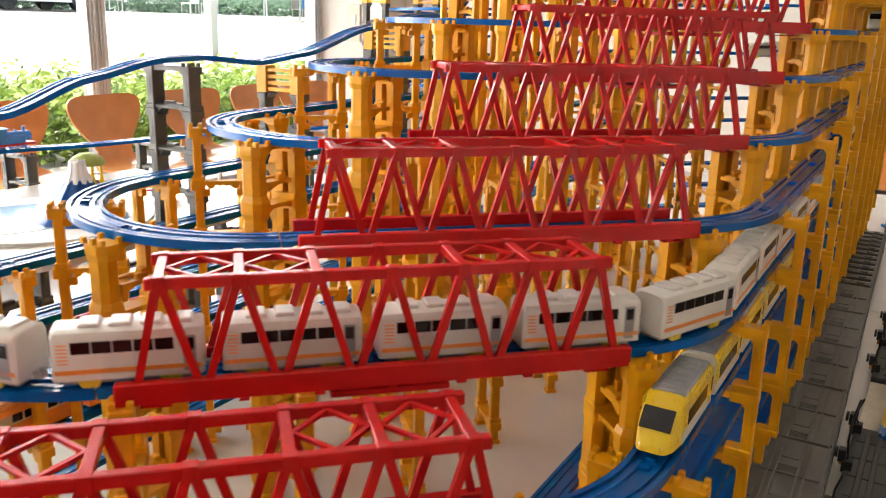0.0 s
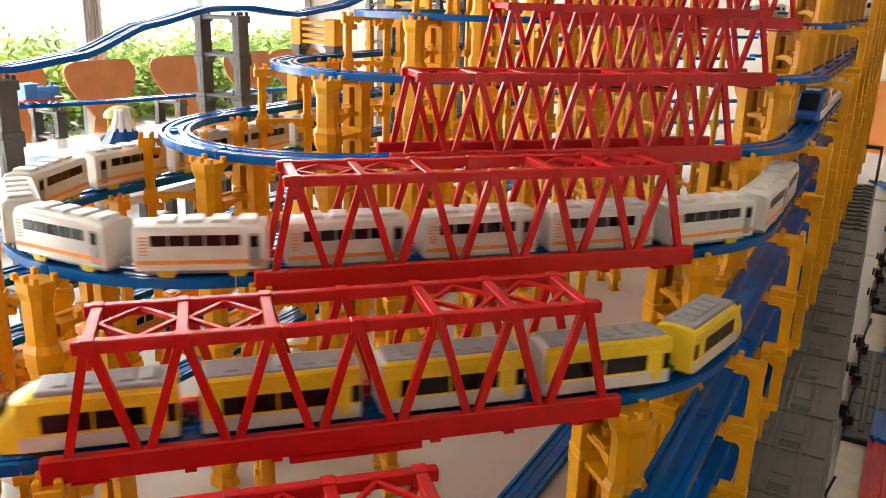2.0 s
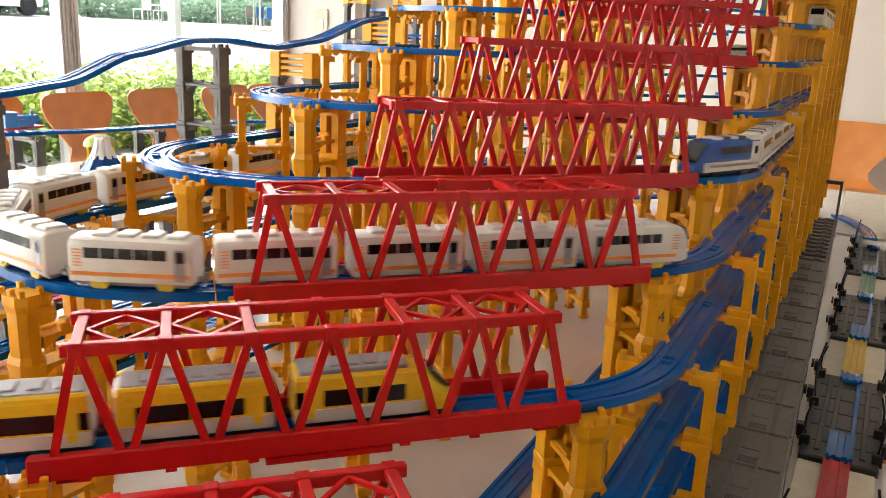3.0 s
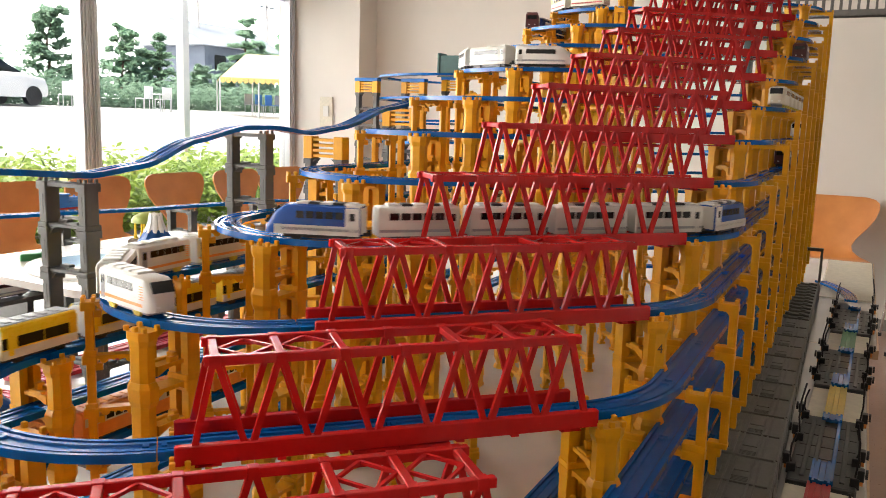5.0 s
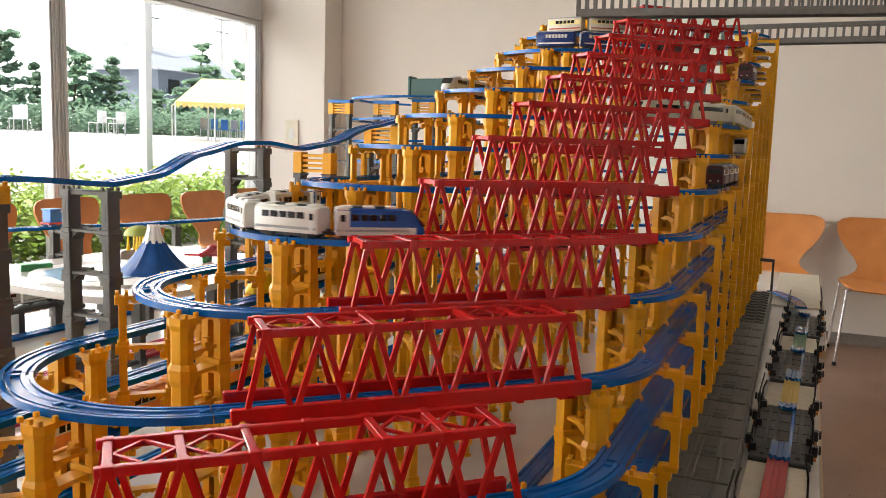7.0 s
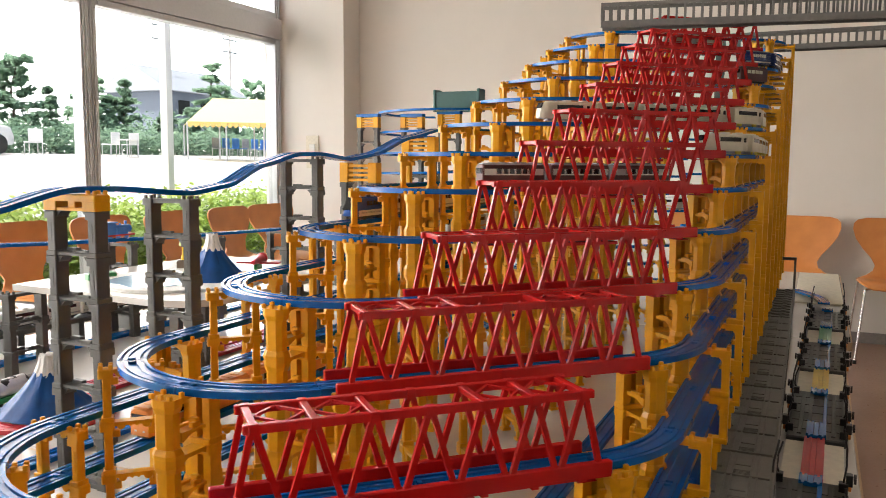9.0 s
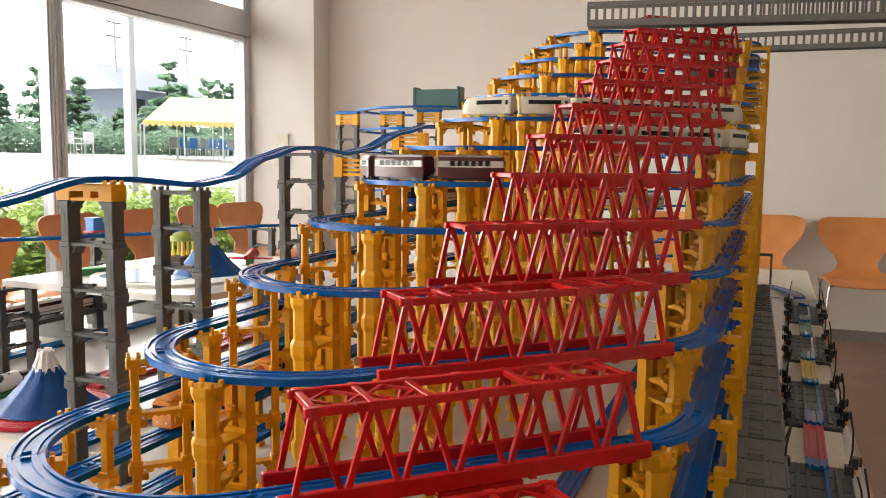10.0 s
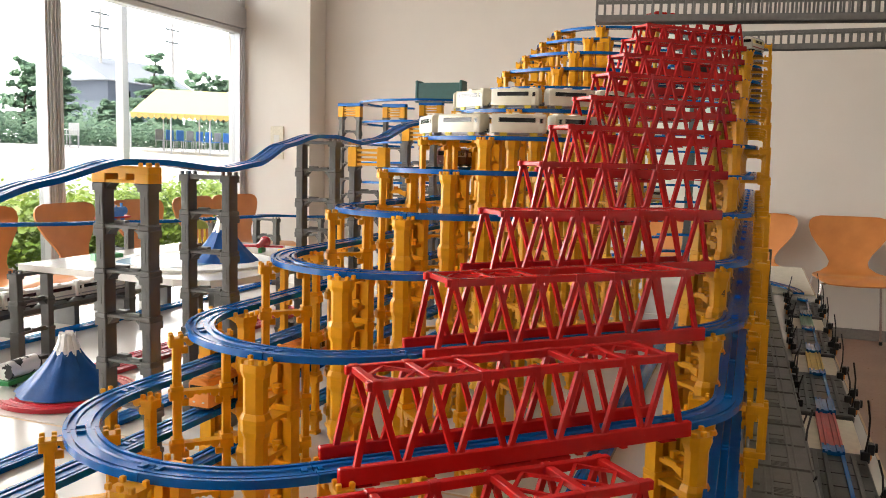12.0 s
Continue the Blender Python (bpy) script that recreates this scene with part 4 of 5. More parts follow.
PLAT = platform_mesh()
for i in range(17):
    u = -1.25 + i * 0.216
    if u < 1.7:
        ob = new("platform_block", PLAT)
        ob.matrix_basis = upose(u, -0.1105 + 0.012 * (u - 0.3), TABLE, 0.7)
        tagged(ob, "dark grey ribbed plastic toy platform block along the tower's foot", "toy platform", "platform blocks")
t = thing("platform_gate", "grey lattice end piece of the toy platform with an upright frame", "toy platform", at=upose(1.785, -0.0925, TABLE, 0.5))
for s in (-1, 1):
    bm = bmesh.new()
    cbox(bm, 0, 0.64, s * 0.042 - 0.003, s * 0.042 + 0.003, 0, 0.066, 0.001)
    cbox(bm, 0.632, 0.642, s * 0.042 - 0.004, s * 0.042 + 0.004, 0, 0.180, 0.001)
    part("side_frame", bm, GREY, t)
bm = bmesh.new()
cbox(bm, 0.630, 0.644, -0.046, 0.046, 0.172, 0.183, 0.001)
part("crossbar", bm, GREY, t)
for i in range(12):
    bm = bmesh.new()
    cbox(bm, 0.006 + i * 0.053, 0.030 + i * 0.053, -0.039, 0.039, 0.060, 0.066, 0.001)
    for y in (-0.020, 0.020):
        rod(bm, (0.018 + i * 0.053, y, 0.066), (0.018 + i * 0.053, y, 0.0685), 0.009, 12)
    part("slat", bm, GREY, t)
bm = bmesh.new()
cbox(bm, 0.002, 0.63, -0.004, 0.004, 0.052, 0.0595, 0.001)
part("middle_rib", bm, GREY, t)


# ---- signal row on the table's edge ----
def signal_unit(u, w, seed):
    rnd = random.Random(seed)
    t = thing("crossing_base", "dark grey toy track base with black signal arms and orange lamps", "toy signal", "signal bases", at=upose(u, w, TABLE, -1))
    H, W = 0.175, 0.052
    bm = bmesh.new()
    cbox(bm, -H, H, -W, W, 0, 0.012, 0.0025)
    for y in (-0.034, 0.026):
        cbox(bm, -H + 0.02, H - 0.02, y, y + 0.008, 0.011, 0.0145, 0.001)
    for x in (-0.12, -0.06, 0.0, 0.06, 0.12):
        cbox(bm, x - 0.002, x + 0.002, -W + 0.006, W - 0.006, 0.011, 0.0132, 0.0006)
    part("base_plate", bm, BASEG, t)
    for y in (-0.014, 0.014):
        bm = bmesh.new()
        cbox(bm, -H + 0.085, H - 0.03, y - 0.0035, y + 0.0035, 0.0125, 0.0165, 0.0006)
        part("guide_rib", bm, BLUE if y < 0 else BASEG, t)
    for x0, x1 in ((-H - 0.004, -H + 0.085), (H - 0.032, H + 0.004)):
        bm = bmesh.new()
        sweep(bm, [(a_ * 0.92, b_ + 0.0225) for a_, b_ in GROOVED], [((x0, 0, 0), (0, -1, 0)), ((x1, 0, 0), (0, -1, 0))])
        part("rail", bm, BLUE, t)
    for sx, sy, tall in ((-0.150, -1, True), (-0.060, -1, False), (0.150, -1, True), (-0.135, 1, False), (0.02, 1, True), (0.155, 1, False)):
        y = sy * (W - 0.004)
        bm = bmesh.new()
        cbox(bm, sx - 0.008, sx + 0.008, y - 0.007, y + 0.007, 0.008, 0.026, 0.001)
        cbox(bm, sx - 0.006, sx + 0.010, y - 0.005 + sy * 0.008, y + 0.005 + sy * 0.008, 0.022, 0.040, 0.001)
        rod(bm, (sx + 0.002, y + sy * 0.014, 0.033), (sx + 0.002, y + sy * 0.018, 0.033), 0.008, 12)
        part("signal_box", bm, BLACK, t)
        bm = bmesh.new()
        rod(bm, (sx + 0.022, y + sy * 0.004, 0.013), (sx + 0.022, y + sy * 0.012, 0.013), 0.0085, 12)
        part("orange_knob", bm, ORANGE, t, "orange knob")
        lean = rnd.uniform(-0.012, 0.012)
        top = 0.118 if tall else 0.075
        bm = bmesh.new()
        p = Vector((sx, y, 0.026))
        for q in (Vector((sx + lean * 0.3, y + sy * 0.003, top * 0.45)), Vector((sx + lean, y + sy * 0.002, top * 0.72)), Vector((sx + lean * 1.8, y - sy * 0.004, top))):
            rod(bm, p, q, 0.0017, 6)
            p = q
        part("signal_arm", bm, BLACK, t)
    return t


REDP, YELP, GRNP = mat("red_rail", (0.50, 0.02, 0.02), 0.35), mat("yellow_rail", (0.72, 0.50, 0.03), 0.35), mat("green_rail", (0.04, 0.25, 0.10), 0.35)


def row_w(u):
    return -0.2090 - 0.022 * (u - 0.67)


for i in range(6):
    signal_unit(-0.785 + 0.58 * i, row_w(-0.785 + 0.58 * i), i)
for i, m_ in enumerate((YELP, BLUE, REDP, YELP, GRNP)):
    u0 = -0.606 + 0.58 * i
    bm = bmesh.new()
    sweep(bm, [(a * 0.92, b + 0.0165) for a, b in GROOVED], [(Vector((0, 0, 0)), (0, -1, 0)), (Vector((0.222, 0, 0)), (0, -1, 0))])
    solid("toy_rail", bm, m_, "coloured plastic toy rail between two signal bases", "train track", "coloured rails", at=upose(u0, row_w(u0), TABLE, -1))
    bm = bmesh.new()
    cbox(bm, 0.004, 0.218, -0.050, 0.050, 0.0, 0.006, 0.001)
    solid("cream_board", bm, CREAM, "small cream board under a coloured toy rail", "board", "cream boards", at=upose(u0, row_w(u0), TABLE + 0.0005, -1))
end_rail = thing("toy_rail", "blue plastic toy rail bending away at the row's end", "train track")
ribbon(end_rail, lambda f: (uw(2.30 + 0.5 * f, -0.231 + 0.11 * f * f, TABLE + 0.03 * (1 - f) + 0.012), uw(0.25 * f, -1).normalized()), 8, "rail", BLUE, 2)
slab("cream_board", 2.5, 3.44, -0.30, -0.13, TABLE + 0.0005, TABLE + 0.006, CREAM, "cream board lying on the table", "board", "")


# ---- things on the window-side table ----
def mountain(u, w, z, r, h, seed):
    t = thing("toy_mountain", "blue plastic toy mountain with a white snowcap", "toy mountain", "toy mountains", at=upose(u, w, z))
    n = 40

    def ring(f):
        out = []
        for i in range(n):
            a = i * math.tau / n
            rr = r * (0.15 + 0.85 * (1 - f) ** 1.65) * (1 + 0.05 * math.sin(a * 9 + seed) * (0.4 + f) + 0.03 * math.sin(a * 17 + seed * 2))
            out.append((rr * math.cos(a), rr * math.sin(a), h * f))
        return out
    bm = bmesh.new()
    cut = 0.78
    loft(bm, [ring(cut * i / 10) for i in range(11)])
    part("slopes", bm, FUJI, t, smooth=True)
    bm = bmesh.new()
    rings = []
    for j in range(6):
        f = cut - 0.04 + (1 - cut + 0.04) * j / 5
        q = ring(f)
        if j == 0:
            q = [(x * 1.01, y * 1.01, z_ - 0.11 * h * (i % 4 < 2)) for i, (x, y, z_) in enumerate(q)]
            q = [(x * (1.25 if i % 4 < 2 else 1.02), y * (1.25 if i % 4 < 2 else 1.02), z_) for i, (x, y, z_) in enumerate(q)]
        else:
            q = [(x * 1.04, y * 1.04, z_ + (0.006 * h * 10 * (i % 3 == 0) if j == 5 else 0)) for i, (x, y, z_) in enumerate(q)]
        rings.append(q)
    loft(bm, rings)
    part("snowcap", bm, SNOW, t)
    return t


mountain(0.29, 1.235, TABLE + 0.012, 0.098, 0.112, 1)
mountain(0.735, 1.175, 0.03, 0.092, 0.112, 4)

red_loop = thing("toy_train_track", "red plastic toy rails bent round the blue mountain", "train track")
REDR = mat("red_rail_plastic", (0.52, 0.015, 0.03), 0.3)
ribbon(red_loop, lambda f: (uw(0.29 + 0.115 * math.cos(2.6 + 4.4 * f), 1.235 + 0.115 * math.sin(2.6 + 4.4 * f), TABLE + 0.010),
                            uw(math.cos(2.6 + 4.4 * f), math.sin(2.6 + 4.4 * f))), 32, "rail", REDR, 4)
for i, (w, u0) in enumerate(((1.275, 0.45), (1.330, 0.47))):
    tr = thing("toy_train_track", "straight red plastic toy rails on the white table", "train track")
    ribbon(tr, lambda f: (uw(u0 + f * 0.864, w, TABLE + 0.010), uw(0, -1)), 8, "rail", REDR, 4)
for w, u0, n in ((1.69, -0.35, 10), (1.02, -0.6, 8), (0.165, -0.75, 11)):
    tr = thing("toy_train_track", "straight blue plastic toy rails on the white table", "train track")
    ribbon(tr, lambda f: (uw(u0 + f * n * 0.216, w, TABLE + 0.010), uw(0, -1)), n * 2, "rail", BLUE, n)

# white diorama board on grey piers
t = thing("diorama_board", "white glossy toy diorama board on grey piers", "board", at=pose(0, 0, 0, 0, 0, 45))
bm = bmesh.new()
outline = [(0.47, 1.56), (0.45, 1.10), (0.47, 1.02), (0.52, 0.985), (0.62, 0.975), (0.95, 1.0), (1.15, 1.08), (1.18, 1.56)]
prism(bm, outline, 0.015, 0.030)
part("board", bm, TOPW, t)
bm = bmesh.new()
prism(bm, [(0.70 + 0.20 * math.cos(a * math.tau / 30), 1.24 + 0.20 * math.sin(a * math.tau / 30)) for a in range(30)], 0.030, 0.036)
part("rim", bm, SNOW, t)
bm = bmesh.new()
prism(bm, [(0.66 + 0.13 * math.cos(a * math.tau / 24) * (1 + 0.15 * math.sin(a)), 1.27 + 0.12 * math.sin(a * math.tau / 24)) for a in range(24)], 0.0362, 0.0372)
part("lake", bm, mat("pale_blue_lake", (0.35, 0.55, 0.70), 0.08), t, "pale blue lake")
for u, w in ((0.47, 1.52), (0.52, 1.06), (1.10, 1.14), (1.1, 1.5), (0.8, 1.02)):
    grey_pier(u, w, 0.015, 90, label="short stack of dark grey plastic toy piers")

# elevated track with a small tank engine
upper = thing("toy_train_track", "blue plastic toy rails on low grey piers behind the board", "train track")
UPZ = [(-0.2, 0.12), (0.45, 0.118), (0.85, 0.10), (1.2, 0.085), (1.7, 0.075), (2.1, 0.05), (2.4, 0.03)]
ribbon(upper, lambda f: (uw(-0.2 + 2.6 * f, 1.70 - 0.10 * max(0, f - 0.5), spline(UPZ, -0.2 + 2.6 * f)), uw(0, -1)), 48, "rail", BLUE, 12)
for u in (0.35, 0.95, 1.35, 1.75, 2.1):
    grey_pier(u, 1.70, spline(UPZ, u) - 0.016, 0, label="stack of dark grey plastic toy piers")


def tank_engine(u, w, z, body, base, label):
    t = thing("toy_locomotive", label, "toy locomotive", at=upose(u, w, z))
    bm = bmesh.new()
    rod(bm, (-0.01, 0, 0.027), (0.052, 0, 0.027), 0.0125, 18)
    rod(bm, (0.040, 0, 0.038), (0.040, 0, 0.050), 0.0035, 12, 0.0042)
    rod(bm, (0.018, 0, 0.038), (0.018, 0, 0.044), 0.0042, 12, 0.002)
    part("boiler", bm, body, t, smooth=True)
    bm = bmesh.new()
    cbox(bm, -0.045, -0.010, -0.016, 0.016, 0.012, 0.046, 0.0015)
    cbox(bm, -0.010, 0.034, -0.0165, 0.0165, 0.012, 0.031, 0.0015)
    part("cab", bm, body, t)
    bm = bmesh.new()
    cbox(bm, -0.048, -0.006, -0.0185, 0.0185, 0.046, 0.0495, 0.0015)
    part("cab_roof", bm, body, t)
    bm = bmesh.new()
    cbox(bm, -0.052, 0.060, -0.0175, 0.0175, 0.007, 0.012, 0.001)
    part("running_board", bm, base, t)
    bm = bmesh.new()
    rod(bm, (0.052, 0, 0.027), (0.0535, 0, 0.027), 0.0115, 18)
    part("smokebox_door", bm, BLACK, t)
    for x in (-0.035, -0.005, 0.028):
        for s in (-1, 1):
            bm = bmesh.new()
            rod(bm, (x, s * 0.012, 0.0075), (x, s * 0.0165, 0.0075), 0.0075, 14)
            part("wheel", bm, body, t)
    return t


tank_engine(0.93, 1.70, spline(UPZ, 0.93), SKYBLUE, REDP, "small blue toy tank engine on the raised rails")

# domed carousel wagon
t = thing("toy_wagon", "toy wagon with a ribbed green dome over yellow posts", "toy wagon", at=upose(0.92, 1.40, 0.030))
bm = bmesh.new()
n = 24
rings = []
for j in range(7):
    a = j / 6 * math.pi / 2
    rings.append([(0.036 * math.cos(a * 0.97) * (1 + 0.06 * abs(math.sin(i * math.pi / 4))) * math.cos(i * math.tau / n),
                   0.036 * math.cos(a * 0.97) * (1 + 0.06 * abs(math.sin(i * math.pi / 4))) * math.sin(i * math.tau / n), 0.062 + 0.026 * math.sin(a)) for i in range(n)])
loft(bm, rings)
part("dome", bm, mat("olive_dome", (0.30, 0.36, 0.06), 0.5), t, "ribbed olive-green dome", smooth=True)
for sx in (-0.022, 0.0, 0.022):
    for sy in (-0.016, 0.016):
        bm = bmesh.new()
        rod(bm, (sx, sy, 0.02), (sx, sy, 0.064), 0.003, 8)
        rod(bm, (sx, sy, 0.02), (sx, sy, 0.036), 0.006, 10, 0.004)
        part("post", bm, TRAINY, t)
bm = bmesh.new()
cbox(bm, -0.042, 0.042, -0.024, 0.024, 0.0, 0.020, 0.002)
for x in (-0.03, -0.01, 0.01, 0.03):
    cbox(bm, x - 0.003, x + 0.003, -0.026, 0.026, 0.002, 0.022, 0.0008)
part("crate", bm, BARK, t, "brown slatted crate")

# cow-pattern wagon on a green flat car
t = thing("toy_wagon", "toy tank wagon with black and white cow patches", "toy wagon", at=upose(0.315, 1.392, TABLE + 0.0005, 8))
bm = bmesh.new()
rod(bm, (-0.045, 0, 0.034), (0.045, 0, 0.034), 0.019, 22)
cow = mat("cow_patches", (0.80, 0.79, 0.76), 0.4, scale=38, second=(0.01, 0.01, 0.01))
for nd_ in cow.node_tree.nodes:
    if nd_.type == "MAP_RANGE" and nd_.inputs["From Min"].default_value > 0.2 and nd_.inputs["To Max"].default_value == 1.0:
        nd_.inputs["From Min"].default_value, nd_.inputs["From Max"].default_value = 0.52, 0.535
part("barrel", bm, cow, t, smooth=True)
bm = bmesh.new()
cbox(bm, -0.056, 0.056, -0.018, 0.018, 0.007, 0.016, 0.001)
part("flat_car", bm, BGREEN, t, "green flat car")
for x in (-0.035, 0.035):
    for s in (-1, 1):
        bm = bmesh.new()
        rod(bm, (x, s * 0.012, 0.007), (x, s * 0.016, 0.007), 0.007, 14)
        part("wheel", bm, BLACK, t)

# parked trains on a low grey station
t = thing("toy_station", "long grey plastic toy station platform", "toy platform", at=upose(0, 1.80, TABLE))
bm = bmesh.new()
cbox(bm, -0.4, 1.3, -0.075, 0.075, 0.060, 0.072, 0.001)
part("deck", bm, GREY, t)
for i in range(9):
    bm = bmesh.new()
    cbox(bm, -0.38 + i * 0.2, -0.36 + i * 0.2, -0.06, 0.06, 0, 0.06, 0.001)
    part("support", bm, GREY, t)
for style, w, n, u0 in (("silver", 1.765, 7, 0.25), ("express", 1.835, 5, 0.10)):
    a = build_car(style, 0)
    b = build_car(style, 1)
    a["label"], b["label"] = "white parked toy bullet train car", "white parked toy bullet train end car"
    a["group"] = b["group"] = "parked train cars"
    b.matrix_basis = upose(u0 - 0.1, w, TABLE + 0.0718, 180)
    for i in range(n):
        m_ = upose(u0 + 0.03 + i * 0.124, w, TABLE + 0.0718)
        if i == 0:
            a.matrix_basis = m_
        else:
            copy_thing(a, m_)

# red glider
t = thing("toy_plane", "red plastic toy plane with a round nose on the board", "toy plane", at=upose(0.98, 1.22, 0.030, 20))
bm = bmesh.new()
rod(bm, (-0.05, 0, 0.022), (0.03, 0, 0.024), 0.006, 12, 0.014)
bmesh.ops.create_uvsphere(bm, u_segments=14, v_segments=10, radius=0.016, matrix=Matrix.Translation((0.034, 0, 0.025)))
part("fuselage", bm, REDR, t, smooth=True)
bm = bmesh.new()
cbox(bm, -0.012, 0.016, -0.06, 0.06, 0.014, 0.019, 0.001)
part("wing", bm, REDR, t)
bm = bmesh.new()
cbox(bm, -0.03, 0.02, -0.005, 0.005, 0, 0.018, 0.001)
part("stand", bm, BGREEN, t)
bm = bmesh.new()
cbox(bm, 0, 0.07, -0.018, 0.018, 0, 0.016, 0.002)
solid("toy_rail_ramp", bm, BGREEN, "green plastic toy ramp piece on the board", "toy part", at=upose(0.60, 1.46, 0.030, -25))


# a mark on one castle column
cu = bpy.data.curves.new("mark", "FONT")
cu.body, cu.size, cu.extrude = "4", 0.017, 0.0002
cu.materials.append(BARK)
mk = new("pier_mark", cu)
p4, _ = on_loop(2, 0.0)
mk.matrix_basis = pose(p4.x + 0.008, p4.y - 0.033 - 0.0116, p4.z - 0.060, 90, 0, 0)
tagged(mk, "small black handwritten number on a yellow pier", "mark")


# ---- chairs ----
def build_chair():
    t = thing("chair", "orange bent-plywood stacking chair with a waisted back", "chair", "plywood chairs")
    prof = [(0.225, 0.425, 0.165), (0.205, 0.442, 0.20), (0.13, 0.456, 0.228), (0.02, 0.452, 0.232), (-0.09, 0.446, 0.212), (-0.155, 0.455, 0.165), (-0.195, 0.485, 0.122), (-0.215, 0.53, 0.112),
            (-0.23, 0.575, 0.135), (-0.245, 0.63, 0.182), (-0.257, 0.69, 0.222), (-0.266, 0.75, 0.240), (-0.271, 0.785, 0.236), (-0.274, 0.806, 0.215), (-0.276, 0.818, 0.17)]
    nx = 10
    bm = bmesh.new()
    layers = []
    for off in (0.0, -0.011):
        grid = []
        for i, (y, z, hw) in enumerate(prof):
            a, b = prof[max(0, i - 1)], prof[min(len(prof) - 1, i + 1)]
            t_ = Vector((b[0] - a[0], b[1] - a[1])).normalized()
            nrm = Vector((t_.y, -t_.x))
            row = []
            for j in range(nx + 1):
                f = j / nx * 2 - 1
                c = 0.018 * f * f * (1 if z > 0.5 else 0.4)
                row.append(bm.verts.new((f * hw, y + nrm.x * off * -1 + (c if z > 0.5 else 0), z - nrm.y * off + (c if z <= 0.5 else 0))))
            grid.append(row)
        layers.append(grid)
    for g in layers:
        for r0, r1 in zip(g, g[1:]):
            for j in range(nx):
                bm.faces.new((r0[j], r0[j + 1], r1[j + 1], r1[j]))
    g, h = layers
    rim = [(i, 0) for i in range(len(prof))] + [(len(prof) - 1, j) for j in range(1, nx + 1)] + [(i, nx) for i in range(len(prof) - 2, -1, -1)] + [(0, j) for j in range(nx - 1, 0, -1)]
    for (a, b), (c, d) in zip(rim, rim[1:] + rim[:1]):
        bm.faces.new((g[a][b], g[c][d], h[c][d], h[a][b]))
    part("shell", bm, PLY, t, smooth=True)
    for sx in (-1, 1):
        for y0, y1 in ((0.10, 0.23), (-0.10, -0.24)):
            bm = bmesh.new()
            rod(bm, (sx * 0.13, y0, 0.436), (sx * 0.20, y1 * 0.9, 0.425), 0.0085, 10)
            rod(bm, (sx * 0.20, y1 * 0.9, 0.425), (sx * 0.235, y1 * 1.05, 0.012), 0.0085, 10)
            part("leg", bm, CHROME, t, smooth=True)
            bm = bmesh.new()
            rod(bm, (sx * 0.235, y1 * 1.05, 0), (sx * 0.235, y1 * 1.05, 0.022), 0.011, 10)
            part("foot_cap", bm, BLACK, t)
    bm = bmesh.new()
    cbox(bm, -0.14, 0.14, -0.11, 0.11, 0.428, 0.438, 0.002)
    part("seat_plate", bm, BLACK, t)
    return t


ch = build_chair()
spots = [(u, 3.38, 180 + d) for u, d in ((1.02, 2), (1.55, -3), (2.10, 0), (2.69, 4), (3.25, -2), (3.84, 3), (4.28, -9))] + [(4.62, w, 90 + d) for w, d in ((-0.655, 3), (-0.085, -3), (-1.24, 2), (0.5, 0))]
for i, (u, w, a) in enumerate(spots):
    if i == 0:
        ch.matrix_basis = upose(u, w, FLOOR, a)
    else:
        copy_thing(ch, upose(u, w, FLOOR, a))

# switch plate on the pillar
t = thing("switch_plate", "cream plastic wall switch plate", "switch", at=upose(4.772, 3.53, 0.40, -90))
bm = bmesh.new()
cbox(bm, -0.06, 0.06, -0.012, -0.0005, -0.13, 0.13, 0.003)
part("plate", bm, CREAM, t)
bm = bmesh.new()
cbox(bm, -0.025, 0.025, -0.018, -0.0125, -0.02, 0.06, 0.002)
part("switch_rocker", bm, WHITE, t)

# ---- garden ----
GR0 = -0.55


def rise(w):
    return GR0 + max(0.0, min(1.0, (w - 5.0) / 19.0)) * 1.05 + max(0, w - 26) * 0.02


bm = bmesh.new()
ws = [WW + 0.161, 5.0, 7, 10, 14, 18, 22, 24, 30, 60, 200, 900]
us = [-900, -100, -20, 0, 20, 40, 100, 900]
grid = [[bm.verts.new((u, w, rise(w) if w < 100 else rise(60))) for u in us] for w in ws]
for r0, r1 in zip(grid, grid[1:]):
    for j in range(len(us) - 1):
        bm.faces.new((r0[j], r0[j + 1], r1[j + 1], r1[j]))
ground = solid("ground", bm, CONC, "pale sunlit paved yard rising gently from the windows", "ground", kind="structure", at=pose(0, 0, 0, 0, 0, 45))
slab("ground_under", -40, 40, -40, WW + 0.159, FLOOR - 0.4, FLOOR - 0.12, CONC, "ground under the building", "ground")


